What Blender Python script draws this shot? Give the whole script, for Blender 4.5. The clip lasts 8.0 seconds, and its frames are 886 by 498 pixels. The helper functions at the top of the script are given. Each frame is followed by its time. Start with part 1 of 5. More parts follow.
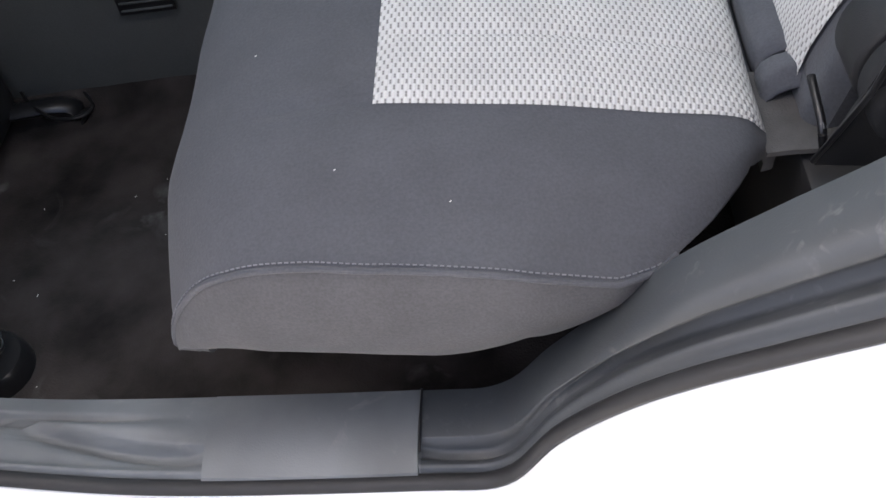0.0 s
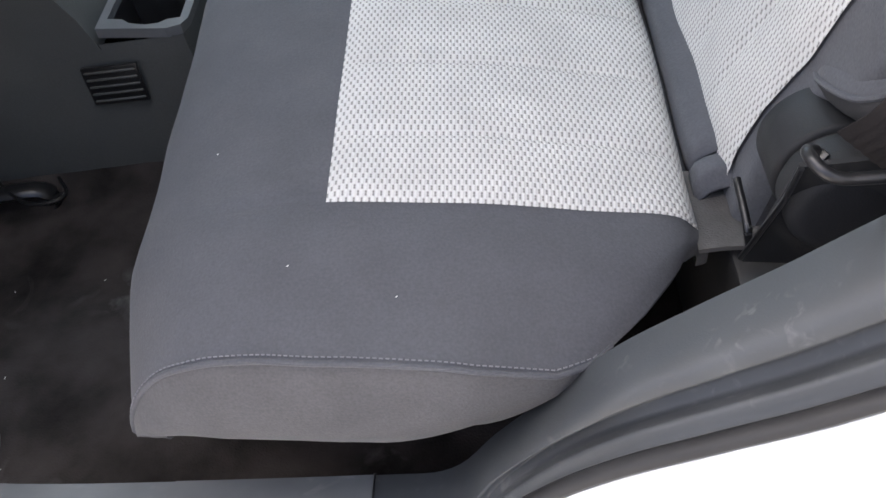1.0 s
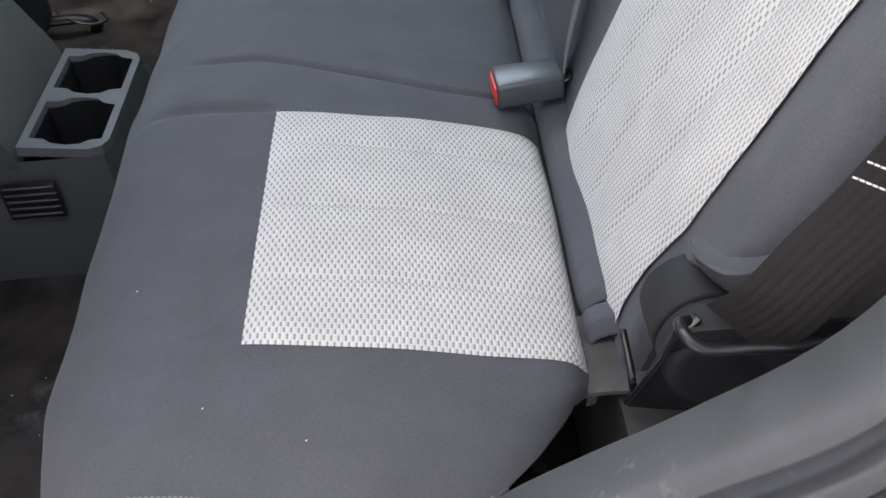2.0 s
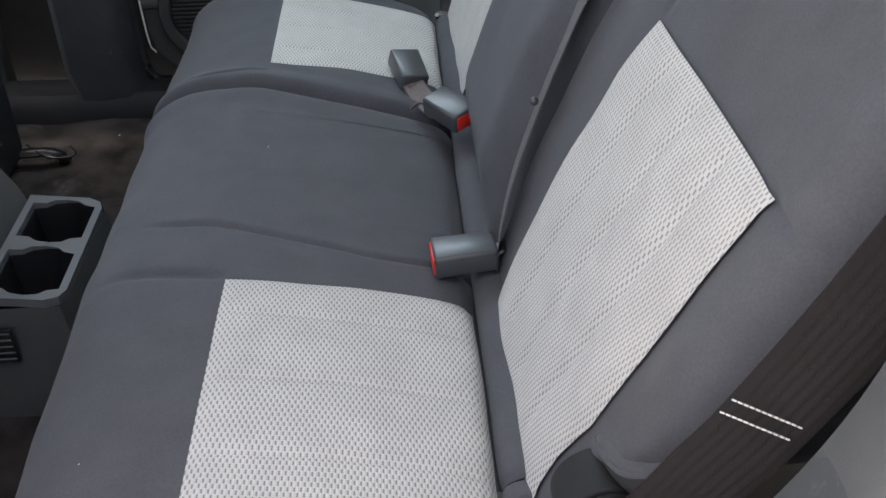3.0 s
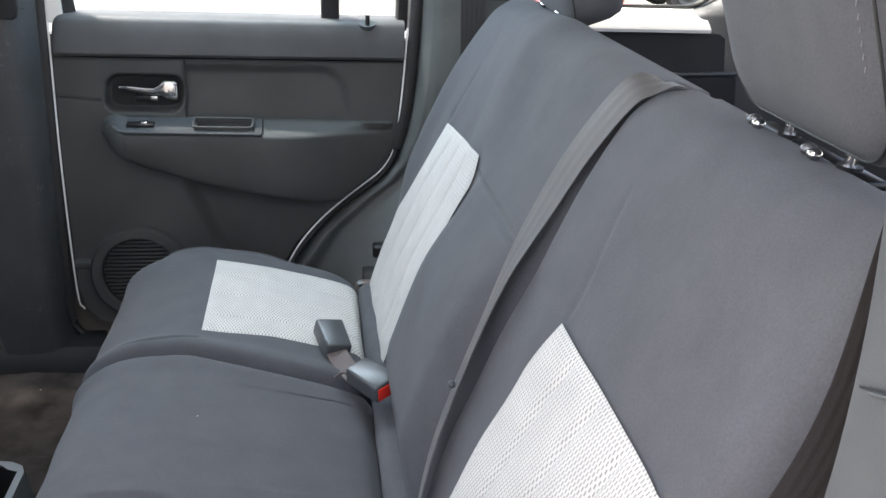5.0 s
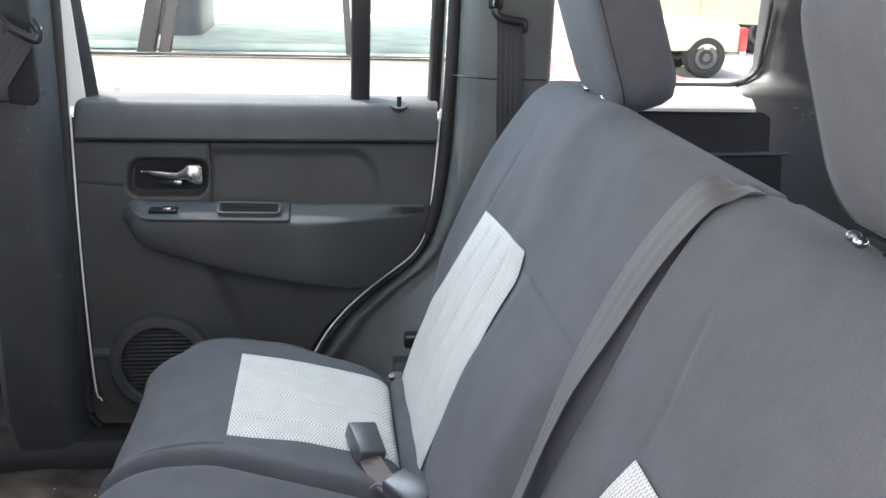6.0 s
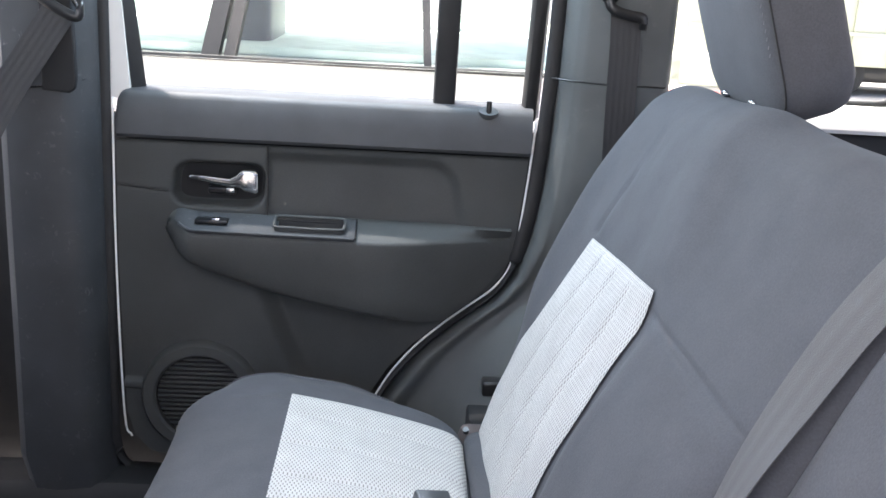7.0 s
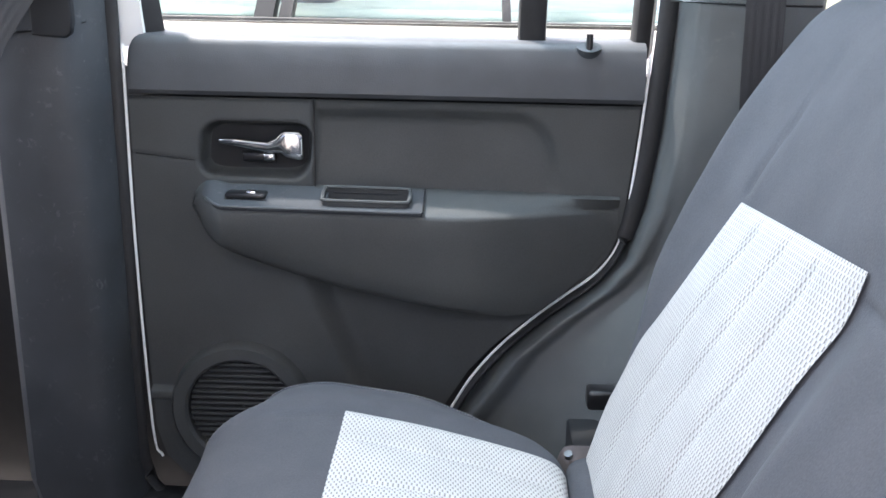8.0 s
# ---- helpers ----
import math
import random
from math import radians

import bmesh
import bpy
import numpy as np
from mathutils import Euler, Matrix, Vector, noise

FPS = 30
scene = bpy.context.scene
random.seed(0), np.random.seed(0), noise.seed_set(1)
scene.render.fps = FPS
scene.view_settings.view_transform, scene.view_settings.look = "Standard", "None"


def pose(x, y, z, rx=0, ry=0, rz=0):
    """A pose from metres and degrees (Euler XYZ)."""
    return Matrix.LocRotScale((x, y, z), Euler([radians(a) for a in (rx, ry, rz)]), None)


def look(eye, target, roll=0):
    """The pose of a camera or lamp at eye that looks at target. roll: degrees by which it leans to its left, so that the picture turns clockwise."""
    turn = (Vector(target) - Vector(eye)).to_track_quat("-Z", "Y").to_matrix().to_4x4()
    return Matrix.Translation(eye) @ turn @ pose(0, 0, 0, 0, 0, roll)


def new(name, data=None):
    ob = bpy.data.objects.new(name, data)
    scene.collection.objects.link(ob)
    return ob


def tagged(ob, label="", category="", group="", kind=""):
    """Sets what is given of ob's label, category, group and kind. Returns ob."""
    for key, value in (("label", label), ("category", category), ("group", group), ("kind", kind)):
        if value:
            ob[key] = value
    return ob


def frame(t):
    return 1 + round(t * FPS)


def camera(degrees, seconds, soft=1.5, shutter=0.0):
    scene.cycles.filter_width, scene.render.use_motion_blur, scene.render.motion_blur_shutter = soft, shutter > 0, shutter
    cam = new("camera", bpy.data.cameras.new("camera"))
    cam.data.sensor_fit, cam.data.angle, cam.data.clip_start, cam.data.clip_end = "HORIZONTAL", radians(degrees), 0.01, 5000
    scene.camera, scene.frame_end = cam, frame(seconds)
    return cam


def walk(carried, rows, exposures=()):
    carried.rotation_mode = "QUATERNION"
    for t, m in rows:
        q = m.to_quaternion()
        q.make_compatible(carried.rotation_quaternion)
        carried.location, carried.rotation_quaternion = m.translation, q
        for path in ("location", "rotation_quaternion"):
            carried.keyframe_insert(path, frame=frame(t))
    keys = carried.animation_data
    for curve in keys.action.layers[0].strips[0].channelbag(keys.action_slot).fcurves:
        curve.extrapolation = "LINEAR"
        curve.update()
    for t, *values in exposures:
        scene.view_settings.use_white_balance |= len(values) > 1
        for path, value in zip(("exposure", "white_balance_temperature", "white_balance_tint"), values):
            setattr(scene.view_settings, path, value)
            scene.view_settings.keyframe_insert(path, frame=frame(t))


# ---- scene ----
cam = camera(48.6, 8.0, soft=1.5)
PATH = [
    (0, (0.114, -1.058, 0.81), (-0.128, 0.258, -0.677), -12.8),
    (0.5, (0.125, -1.064, 0.83), (-0.107, 0.295, -0.62), -12.1),
    (1, (0.141, -1.069, 0.841), (-0.051, 0.351, -0.554), -10.7),
    (1.5, (0.138, -1.076, 0.857), (0.07, 0.418, -0.471), -7.0),
    (2.8, (0.181, -1.073, 0.987), (0.241, 0.538, -0.198), -1.8),
    (3, (0.185, -1.079, 0.996), (0.263, 0.568, -0.135), -1.2),
    (3.5, (0.187, -1.1, 1.022), (0.326, 0.626, 0.021), 0.5),
    (4, (0.186, -1.122, 1.043), (0.408, 0.661, 0.165), 2.4),
    (4.5, (0.184, -1.134, 1.062), (0.463, 0.672, 0.249), 3.2),
    (5, (0.169, -1.135, 1.08), (0.438, 0.716, 0.374), 2.3),
    (5.2, (0.163, -1.134, 1.082), (0.429, 0.735, 0.42), 2.3),
    (6.3, (0.135, -0.964, 1.106), (0.36, 0.939, 0.533), 1.9),
    (6.5, (0.129, -0.92, 1.067), (0.334, 0.991, 0.516), 2.8),
    (7, (0.13, -0.764, 1.018), (0.245, 1.158, 0.479), 3.5),
    (7.5, (0.141, -0.598, 0.968), (0.2, 1.332, 0.446), 1.8),
    (8, (0.134, -0.452, 0.917), (0.089, 1.463, 0.343), 1.1),
]
walk(cam, [(t, look(eye, target, roll)) for t, eye, target, roll in PATH],
     exposures=[(0.0, 2.12, 6700, 10), (1.5, 2.36, 6750, 10), (3.0, 1.95, 6900, 10), (5.0, 2.58, 6900, 10), (6.5, 2.67, 6750, 13), (8.0, 2.99, 6600, 14)])

# ---- world and sun ----
world = bpy.data.worlds.new("sky")
scene.world = world
world.use_nodes = True
wn = world.node_tree.nodes
sky = wn.new("ShaderNodeTexSky")
sky.sky_type, sky.sun_disc = "NISHITA", False
sky.sun_elevation, sky.sun_rotation = radians(63), radians(295)
sky.air_density, sky.dust_density = 0.7, 6.0
wn["Background"].inputs[1].default_value = 0.15
world.node_tree.links.new(sky.outputs[0], wn["Background"].inputs[0])
sun_data = bpy.data.lights.new("sun", "SUN")
sun_data.energy, sun_data.angle, sun_data.color = 3.0, radians(6), (1.0, 0.98, 0.95)
sun = new("sun", sun_data)
sun.matrix_world = look((-7, 3.2, 15), (0, 0, 0))



def opening_light(name, at, target, width, height, energy, color):
    """An added area lamp that boosts the skylight through an opening of the cabin."""
    d = bpy.data.lights.new(name, "AREA")
    d.shape, d.size, d.size_y, d.energy, d.color = "RECTANGLE", width, height, energy, color
    o = new(name, d)
    o.matrix_world = look(at, target)
    return o


opening_light("side_window_light", (0.03, 0.79, 1.19), (0.05, -0.3, 0.42), 0.6, 0.16, 1.5, (0.62, 0.82, 1.0))
opening_light("windscreen_light", (-1.34, 0.05, 1.16), (0.05, 0.1, 0.40), 1.2, 0.32, 1.8, (0.60, 0.80, 1.0))
opening_light("doorway_light", (0.0, -0.69, 1.27), (-0.12, 0.5, 0.42), 0.7, 0.12, 0.6, (0.95, 0.97, 1.0))

# ---- materials ----
def material(name, color, rough=0.6, metal=0.0, grain=0.0, grain_scale=900.0, mottle=0.15, mottle_scale=9.0,
             sheen=0.0, spec=0.5, coat=0.0, scuff=0.0, scuff_scale=40.0, fleck=0.0, fleck_scale=600.0):
    m = bpy.data.materials.new(name)
    m.use_nodes = True
    nt = m.node_tree
    n, l = nt.nodes, nt.links
    b = n["Principled BSDF"]
    b.inputs["Roughness"].default_value = rough
    b.inputs["Metallic"].default_value = metal
    b.inputs["Specular IOR Level"].default_value = spec
    b.inputs["Sheen Weight"].default_value = sheen
    b.inputs["Coat Weight"].default_value = coat
    tc = n.new("ShaderNodeTexCoord")
    no = n.new("ShaderNodeTexNoise")
    no.inputs["Scale"].default_value, no.inputs["Detail"].default_value = mottle_scale, 4.0
    l.new(tc.outputs["Object"], no.inputs["Vector"])
    mr = n.new("ShaderNodeMapRange")
    mr.inputs["From Min"].default_value, mr.inputs["From Max"].default_value = 0.3, 0.7
    mr.inputs["To Min"].default_value, mr.inputs["To Max"].default_value = 1 - mottle, 1 + mottle
    l.new(no.outputs["Fac"], mr.inputs["Value"])
    mx = n.new("ShaderNodeVectorMath")
    mx.operation = "SCALE"
    mx.inputs[0].default_value = color
    if fleck:
        fn = n.new("ShaderNodeTexNoise")
        fn.inputs["Scale"].default_value, fn.inputs["Detail"].default_value = fleck_scale, 3.0
        l.new(tc.outputs["Object"], fn.inputs["Vector"])
        fr = n.new("ShaderNodeMapRange")
        fr.inputs["From Min"].default_value, fr.inputs["From Max"].default_value = 0.3, 0.7
        fr.inputs["To Min"].default_value, fr.inputs["To Max"].default_value = 1 - fleck, 1 + fleck
        l.new(fn.outputs["Fac"], fr.inputs["Value"])
        fm = n.new("ShaderNodeMath")
        fm.operation = "MULTIPLY"
        l.new(mr.outputs["Result"], fm.inputs[0])
        l.new(fr.outputs["Result"], fm.inputs[1])
        l.new(fm.outputs[0], mx.inputs["Scale"])
    else:
        l.new(mr.outputs["Result"], mx.inputs["Scale"])
    l.new(mx.outputs[0], b.inputs["Base Color"])
    if scuff:
        masks = []
        for sc, lo, hi in ((scuff_scale, 0.56, 0.74), (scuff_scale * 0.22, 0.5, 0.66)):
            sn = n.new("ShaderNodeTexNoise")
            sn.inputs["Scale"].default_value, sn.inputs["Detail"].default_value, sn.inputs["Distortion"].default_value = sc, 8.0, 1.2
            l.new(tc.outputs["Object"], sn.inputs["Vector"])
            sr = n.new("ShaderNodeMapRange")
            sr.inputs["From Min"].default_value, sr.inputs["From Max"].default_value = lo, hi
            l.new(sn.outputs["Fac"], sr.inputs["Value"])
            masks.append(sr.outputs["Result"])
        mm = n.new("ShaderNodeMath")
        mm.operation = "MULTIPLY"
        l.new(masks[0], mm.inputs[0])
        l.new(masks[1], mm.inputs[1])
        ms = n.new("ShaderNodeMath")
        ms.operation = "MULTIPLY"
        ms.inputs[1].default_value = scuff
        l.new(mm.outputs[0], ms.inputs[0])
        cm = n.new("ShaderNodeMix")
        cm.data_type = "RGBA"
        cm.inputs["B"].default_value = (0.26, 0.255, 0.25, 1)
        l.new(ms.outputs[0], cm.inputs["Factor"])
        l.new(mx.outputs[0], cm.inputs["A"])
        l.new(cm.outputs["Result"], b.inputs["Base Color"])
    if grain:
        g = n.new("ShaderNodeTexNoise")
        g.inputs["Scale"].default_value, g.inputs["Detail"].default_value = grain_scale, 2.0
        l.new(tc.outputs["Object"], g.inputs["Vector"])
        bp = n.new("ShaderNodeBump")
        bp.inputs["Strength"].default_value, bp.inputs["Distance"].default_value = grain, 0.001
        l.new(g.outputs["Fac"], bp.inputs["Height"])
        l.new(bp.outputs[0], b.inputs["Normal"])
    return m


def glass(name, tint=(0.93, 0.95, 0.94)):
    m = bpy.data.materials.new(name)
    m.use_nodes = True
    n, l = m.node_tree.nodes, m.node_tree.links
    tr = n.new("ShaderNodeBsdfTransparent")
    tr.inputs[0].default_value = (*tint, 1)
    gl = n.new("ShaderNodeBsdfGlossy")
    gl.inputs["Roughness"].default_value = 0.02
    fr = n.new("ShaderNodeFresnel")
    fr.inputs[0].default_value = 1.45
    mix = n.new("ShaderNodeMixShader")
    l.new(fr.outputs[0], mix.inputs[0])
    l.new(tr.outputs[0], mix.inputs[1])
    l.new(gl.outputs[0], mix.inputs[2])
    l.new(mix.outputs[0], n["Material Output"].inputs[0])
    return m


def woven(name):
    """Light seat cloth: staggered dark slits between raised ribs, laid out by the UV map in metres."""
    m = material(name, (0.585, 0.577, 0.556), 0.9, sheen=0.05, mottle=0.06, mottle_scale=25, fleck=0.10, fleck_scale=1500)
    n, l = m.node_tree.nodes, m.node_tree.links
    b = n["Principled BSDF"]
    uv = n.new("ShaderNodeUVMap")
    sep = n.new("ShaderNodeSeparateXYZ")
    l.new(uv.outputs[0], sep.inputs[0])

    def op(kind, a, c=None, d=None):
        q = n.new("ShaderNodeMath")
        q.operation = kind
        for i, v in enumerate((a, c, d)):
            if v is None:
                continue
            if isinstance(v, (int, float)):
                q.inputs[i].default_value = v
            else:
                l.new(v, q.inputs[i])
        return q.outputs[0]

    px, py = 0.0053, 0.0054
    row = op("DIVIDE", sep.outputs[1], py)
    rowi = op("FLOOR", row)
    fy = op("SUBTRACT", row, rowi)
    odd = op("MULTIPLY", op("MODULO", op("ABSOLUTE", rowi), 2.0), 0.5)
    colf = op("ADD", op("DIVIDE", sep.outputs[0], px), odd)
    fx = op("SUBTRACT", colf, op("FLOOR", colf))
    ax, ay = op("ABSOLUTE", op("SUBTRACT", fx, 0.5)), op("ABSOLUTE", op("SUBTRACT", fy, 0.5))

    def soft(wx, wy, lo, hi):
        r = op("MAXIMUM", op("DIVIDE", ax, wx), op("DIVIDE", ay, wy))
        q = n.new("ShaderNodeMapRange")
        q.interpolation_type = "SMOOTHSTEP"
        q.inputs["From Min"].default_value, q.inputs["From Max"].default_value = hi, lo
        q.inputs["To Min"].default_value, q.inputs["To Max"].default_value = 0.0, 1.0
        l.new(r, q.inputs["Value"])
        return q.outputs[0]

    core = op("MULTIPLY", soft(0.135, 0.40, 0.6, 1.25), op("SUBTRACT", 1.0, op("MULTIPLY", soft(0.5, 0.05, 0.5, 1.6), 0.5)))
    # Shadow beside each slit, mixed into the colour as well as the bump.
    halo = soft(0.3, 0.56, 0.3, 1.15)
    dark = op("ADD", op("MULTIPLY", core, 0.63), op("MULTIPLY", halo, 0.20))
    ribs = op("COSINE", op("MULTIPLY", sep.outputs[0], 4 * math.pi / px))
    height = op("SUBTRACT", op("MULTIPLY", ribs, 0.35), op("ADD", op("MULTIPLY", core, 0.8), op("MULTIPLY", halo, 0.4)))
    mix = n.new("ShaderNodeMix")
    mix.data_type = "RGBA"
    l.new(dark, mix.inputs["Factor"])
    old = b.inputs["Base Color"].links[0].from_socket
    l.new(old, mix.inputs["A"])
    mix.inputs["B"].default_value = (0.12, 0.112, 0.105, 1)
    l.new(mix.outputs["Result"], b.inputs["Base Color"])
    bp = n.new("ShaderNodeBump")
    bp.inputs["Strength"].default_value, bp.inputs["Distance"].default_value = 0.5, 0.0012
    l.new(height, bp.inputs["Height"])
    l.new(bp.outputs[0], b.inputs["Normal"])
    return m


DARK = material("dark_cloth", (0.072, 0.0745, 0.084), 0.92, sheen=0.04, grain=0.35, grain_scale=620, mottle=0.08, mottle_scale=22, fleck=0.11, fleck_scale=480)
SIDE = material("side_cloth", (0.070, 0.070, 0.075), 0.95, sheen=0.04, grain=0.35, grain_scale=620, mottle=0.08, mottle_scale=22, fleck=0.14, fleck_scale=520)
LIGHT = woven("light_woven_cloth")
THREAD = material("thread", (0.18, 0.18, 0.195), 0.8)
WHITE_THREAD = material("white_thread", (0.7, 0.68, 0.65), 0.8)
PLASTIC = material("black_grained_plastic", (0.062, 0.065, 0.064), 0.6, spec=0.35, grain=0.3, grain_scale=600, mottle=0.14, mottle_scale=7, fleck=0.08, fleck_scale=500)
TRIM = material("slate_grained_plastic", (0.055, 0.058, 0.062), 0.5, grain=0.25, grain_scale=800, mottle=0.15, mottle_scale=14)
SILL = material("scuffed_sill_plastic", (0.128, 0.137, 0.142), 0.5, grain=0.12, grain_scale=700, mottle=0.22, mottle_scale=12, scuff=0.6, scuff_scale=45)
ARCH = material("dark_arch_plastic", (0.036, 0.039, 0.043), 0.55, grain=0.3, grain_scale=700, mottle=0.2, mottle_scale=12, scuff=0.3, scuff_scale=90)
GLOSSY = material("smooth_black_plastic", (0.012, 0.012, 0.013), 0.3, mottle=0.1)
GREY_PLASTIC = material("grey_plastic", (0.060, 0.065, 0.069), 0.33, grain=0.15, mottle=0.1)
CONSOLE_RIM = material("console_rim_plastic", (0.105, 0.11, 0.115), 0.42, grain=0.2, mottle=0.12)
# Near-black plastic; on the recliner shells its tone holds their shade.
SHADE_PLASTIC = material("black_and_shaded_plastic", (0.02, 0.0205, 0.022), 0.6, spec=0.25, grain=0.2, mottle=0.15)
RUBBER = material("black_rubber", (0.018, 0.018, 0.019), 0.6, mottle=0.15, mottle_scale=40)
CARPET = material("charcoal_carpet", (0.034, 0.0295, 0.028), 1.0, spec=0.1, grain=0.9, grain_scale=420, mottle=0.6, mottle_scale=14, scuff=0.5, scuff_scale=16)
CHROME = material("chrome", (0.62, 0.62, 0.62), 0.14, metal=1.0, mottle=0.02)
UNDERSIDE = material("shaded_lining_cloth", (0.03, 0.03, 0.032), 0.95, grain=0.3, mottle=0.15)
BARE_STEEL = material("worn_grey_steel", (0.16, 0.16, 0.17), 0.32, metal=0.7, mottle=0.25, mottle_scale=60)
STEEL = material("black_steel", (0.03, 0.03, 0.032), 0.3, metal=0.6, mottle=0.1)
RED = material("red_button", (0.7, 0.03, 0.02), 0.4, mottle=0.05)
BROWNWEB = material("brown_webbing", (0.13, 0.105, 0.1), 0.7, grain=0.4, grain_scale=900, mottle=0.12)
ARCHGREY = material("grey_arch_plastic", (0.086, 0.092, 0.092), 0.5, spec=0.4, grain=0.3, grain_scale=700, mottle=0.15, mottle_scale=9, scuff=0.12, scuff_scale=70)
PILLAR = material("slate_pillar_plastic", (0.074, 0.079, 0.083), 0.5, grain=0.25, grain_scale=700, mottle=0.15, mottle_scale=12)
ARCH_NEAR = material("scuffed_arch_plastic", (0.052, 0.057, 0.062), 0.48, grain=0.12, grain_scale=700, mottle=0.18, mottle_scale=10, scuff=0.3, scuff_scale=90)
FELT = material("grey_felt", (0.075, 0.072, 0.07), 1.0, grain=0.7, grain_scale=500, mottle=0.25, mottle_scale=30)
WEBBING = material("dark_webbing", (0.021, 0.0185, 0.0185), 0.85, spec=0.15, grain=0.35, grain_scale=900, mottle=0.1)
DARKWEB = material("slate_webbing", (0.035, 0.035, 0.037), 0.65, grain=0.5, grain_scale=900, mottle=0.08)
PALE_PLASTIC = material("pale_grey_plastic", (0.56, 0.56, 0.55), 0.4, grain=0.15, mottle=0.06)
GREYWEB = material("grey_webbing", (0.082, 0.080, 0.082), 0.5, spec=0.5, sheen=0.1, grain=0.5, grain_scale=900, mottle=0.08)
PAINT = material("white_car_paint", (0.87, 0.87, 0.85), 0.25, coat=0.5, mottle=0.03)
GLASS = glass("clear_glass")
ASPHALT = material("pale_concrete_yard", (0.5, 0.48, 0.45), 0.9, grain=0.5, grain_scale=60, mottle=0.2, mottle_scale=1.5)
HEADLINER = material("grey_headliner", (0.62, 0.61, 0.59), 0.95, grain=0.2, mottle=0.05)


# ---- building helpers ----
def link(name, bm, mat, parent=None, label="", smooth=True, sharp=40):
    me = bpy.data.meshes.new(name)
    bmesh.ops.recalc_face_normals(bm, faces=bm.faces)
    for f in bm.faces:
        f.smooth = smooth
    for e in bm.edges:
        if len(e.link_faces) == 2 and e.calc_face_angle(0) > radians(sharp):
            e.smooth = False
    bm.to_mesh(me)
    bm.free()
    for mm in (mat if isinstance(mat, (list, tuple)) else [mat]):
        me.materials.append(mm)
    ob = new(name, me)
    if parent is not None:
        ob.parent = parent
    if label:
        ob["label"] = label
    return ob


def part(name, bm, mat, parent, label="", sharp=40):
    return link(name, bm, mat, parent, label, sharp=sharp)


def thing(name, label, category, group="", kind="", at=(0, 0, 0)):
    ob = new(name)
    ob.location = at
    ob.empty_display_size = 0.02
    return tagged(ob, label, category, group, kind)


def box(size, at=(0, 0, 0), bevel=0.004, seg=2, turn=None):
    bm = bmesh.new()
    bmesh.ops.create_cube(bm, size=1)
    bmesh.ops.scale(bm, vec=size, verts=bm.verts)
    if bevel:
        bmesh.ops.bevel(bm, geom=bm.edges[:], offset=bevel, segments=seg, affect="EDGES", profile=0.5)
    m = Matrix.Translation(at) @ (turn if turn is not None else Matrix())
    bmesh.ops.transform(bm, matrix=m, verts=bm.verts)
    return bm


def merge(*bms):
    out = bms[0]
    for b in bms[1:]:
        me = bpy.data.meshes.new("tmp")
        b.to_mesh(me)
        out.from_mesh(me)
        b.free()
        bpy.data.meshes.remove(me)
    return out


def loft(rings, closed=True, caps=True):
    """Skin over rings of equally many points."""
    bm = bmesh.new()
    vs = [[bm.verts.new(p) for p in r] for r in rings]
    n = len(vs[0])
    for a, b in zip(vs, vs[1:]):
        for i in range(n if closed else n - 1):
            j = (i + 1) % n
            bm.faces.new((a[i], a[j], b[j], b[i]))
    if caps and closed:
        bm.faces.new(vs[0])
        bm.faces.new(list(reversed(vs[-1])))
    return bm


def spline(pts, n=8, closed=False):
    """Catmull-Rom through points of any dimension."""
    p = [np.array(q, float) for q in pts]
    out = []
    m = len(p)
    for i in range(m if closed else m - 1):
        a = p[(i - 1) % m] if closed or i > 0 else 2 * p[0] - p[1]
        b, c = p[i], p[(i + 1) % m]
        d = p[(i + 2) % m] if closed or i + 2 < m else 2 * p[-1] - p[-2]
        for k in range(n):
            t = k / n
            out.append(0.5 * (2 * b + (c - a) * t + (2 * a - 5 * b + 4 * c - d) * t * t + (3 * b - a - 3 * c + d) * t ** 3))
    if not closed:
        out.append(p[-1])
    return out


def tube(path, radius, sides=10, closed=False):
    """A round bar along a path; radius may be a number or (across, along z) half widths."""
    ra, rb = radius if isinstance(radius, tuple) else (radius, radius)
    pts = [Vector(p) for p in path]
    rings = []
    m = len(pts)
    for i, p in enumerate(pts):
        t = (pts[(i + 1) % m] - pts[i - 1]) if closed else (pts[min(i + 1, m - 1)] - pts[max(i - 1, 0)])
        t.normalize()
        up = Vector((0, 0, 1)) if abs(t.z) < 0.95 else Vector((0, 1, 0))
        s = t.cross(up).normalized()
        u = s.cross(t)
        rings.append([p + s * ra * math.cos(a) + u * rb * math.sin(a) for a in (2 * math.pi * k / sides for k in range(sides))])
    if closed:
        rings.append(rings[0])
    return loft(rings, caps=not closed)


def ribbon(path, normals, width, thick=0.0014, ribs=5):
    """A strap with thickness and lengthwise ribs along a path, lying with the given normals."""
    pts = [Vector(p) for p in path]
    rings = []
    m = 4 * ribs
    for i, p in enumerate(pts):
        t = (pts[min(i + 1, len(pts) - 1)] - pts[max(i - 1, 0)]).normalized()
        nn = Vector(normals[i]).normalized()
        s = t.cross(nn).normalized()
        nn = s.cross(t)
        w, h = width / 2, thick / 2
        top = [p + s * w * (1 - 2 * k / m) + nn * (h * (0.35 if k in (0, m) else 1.0) + 0.0003 * math.cos(2 * math.pi * ribs * k / m)) for k in range(m + 1)]
        low = [p - s * w - nn * h * 0.35, p - s * w * 0.94 - nn * h, p + s * w * 0.94 - nn * h, p + s * w - nn * h * 0.35]
        rings.append(top + low)
    return loft(rings)


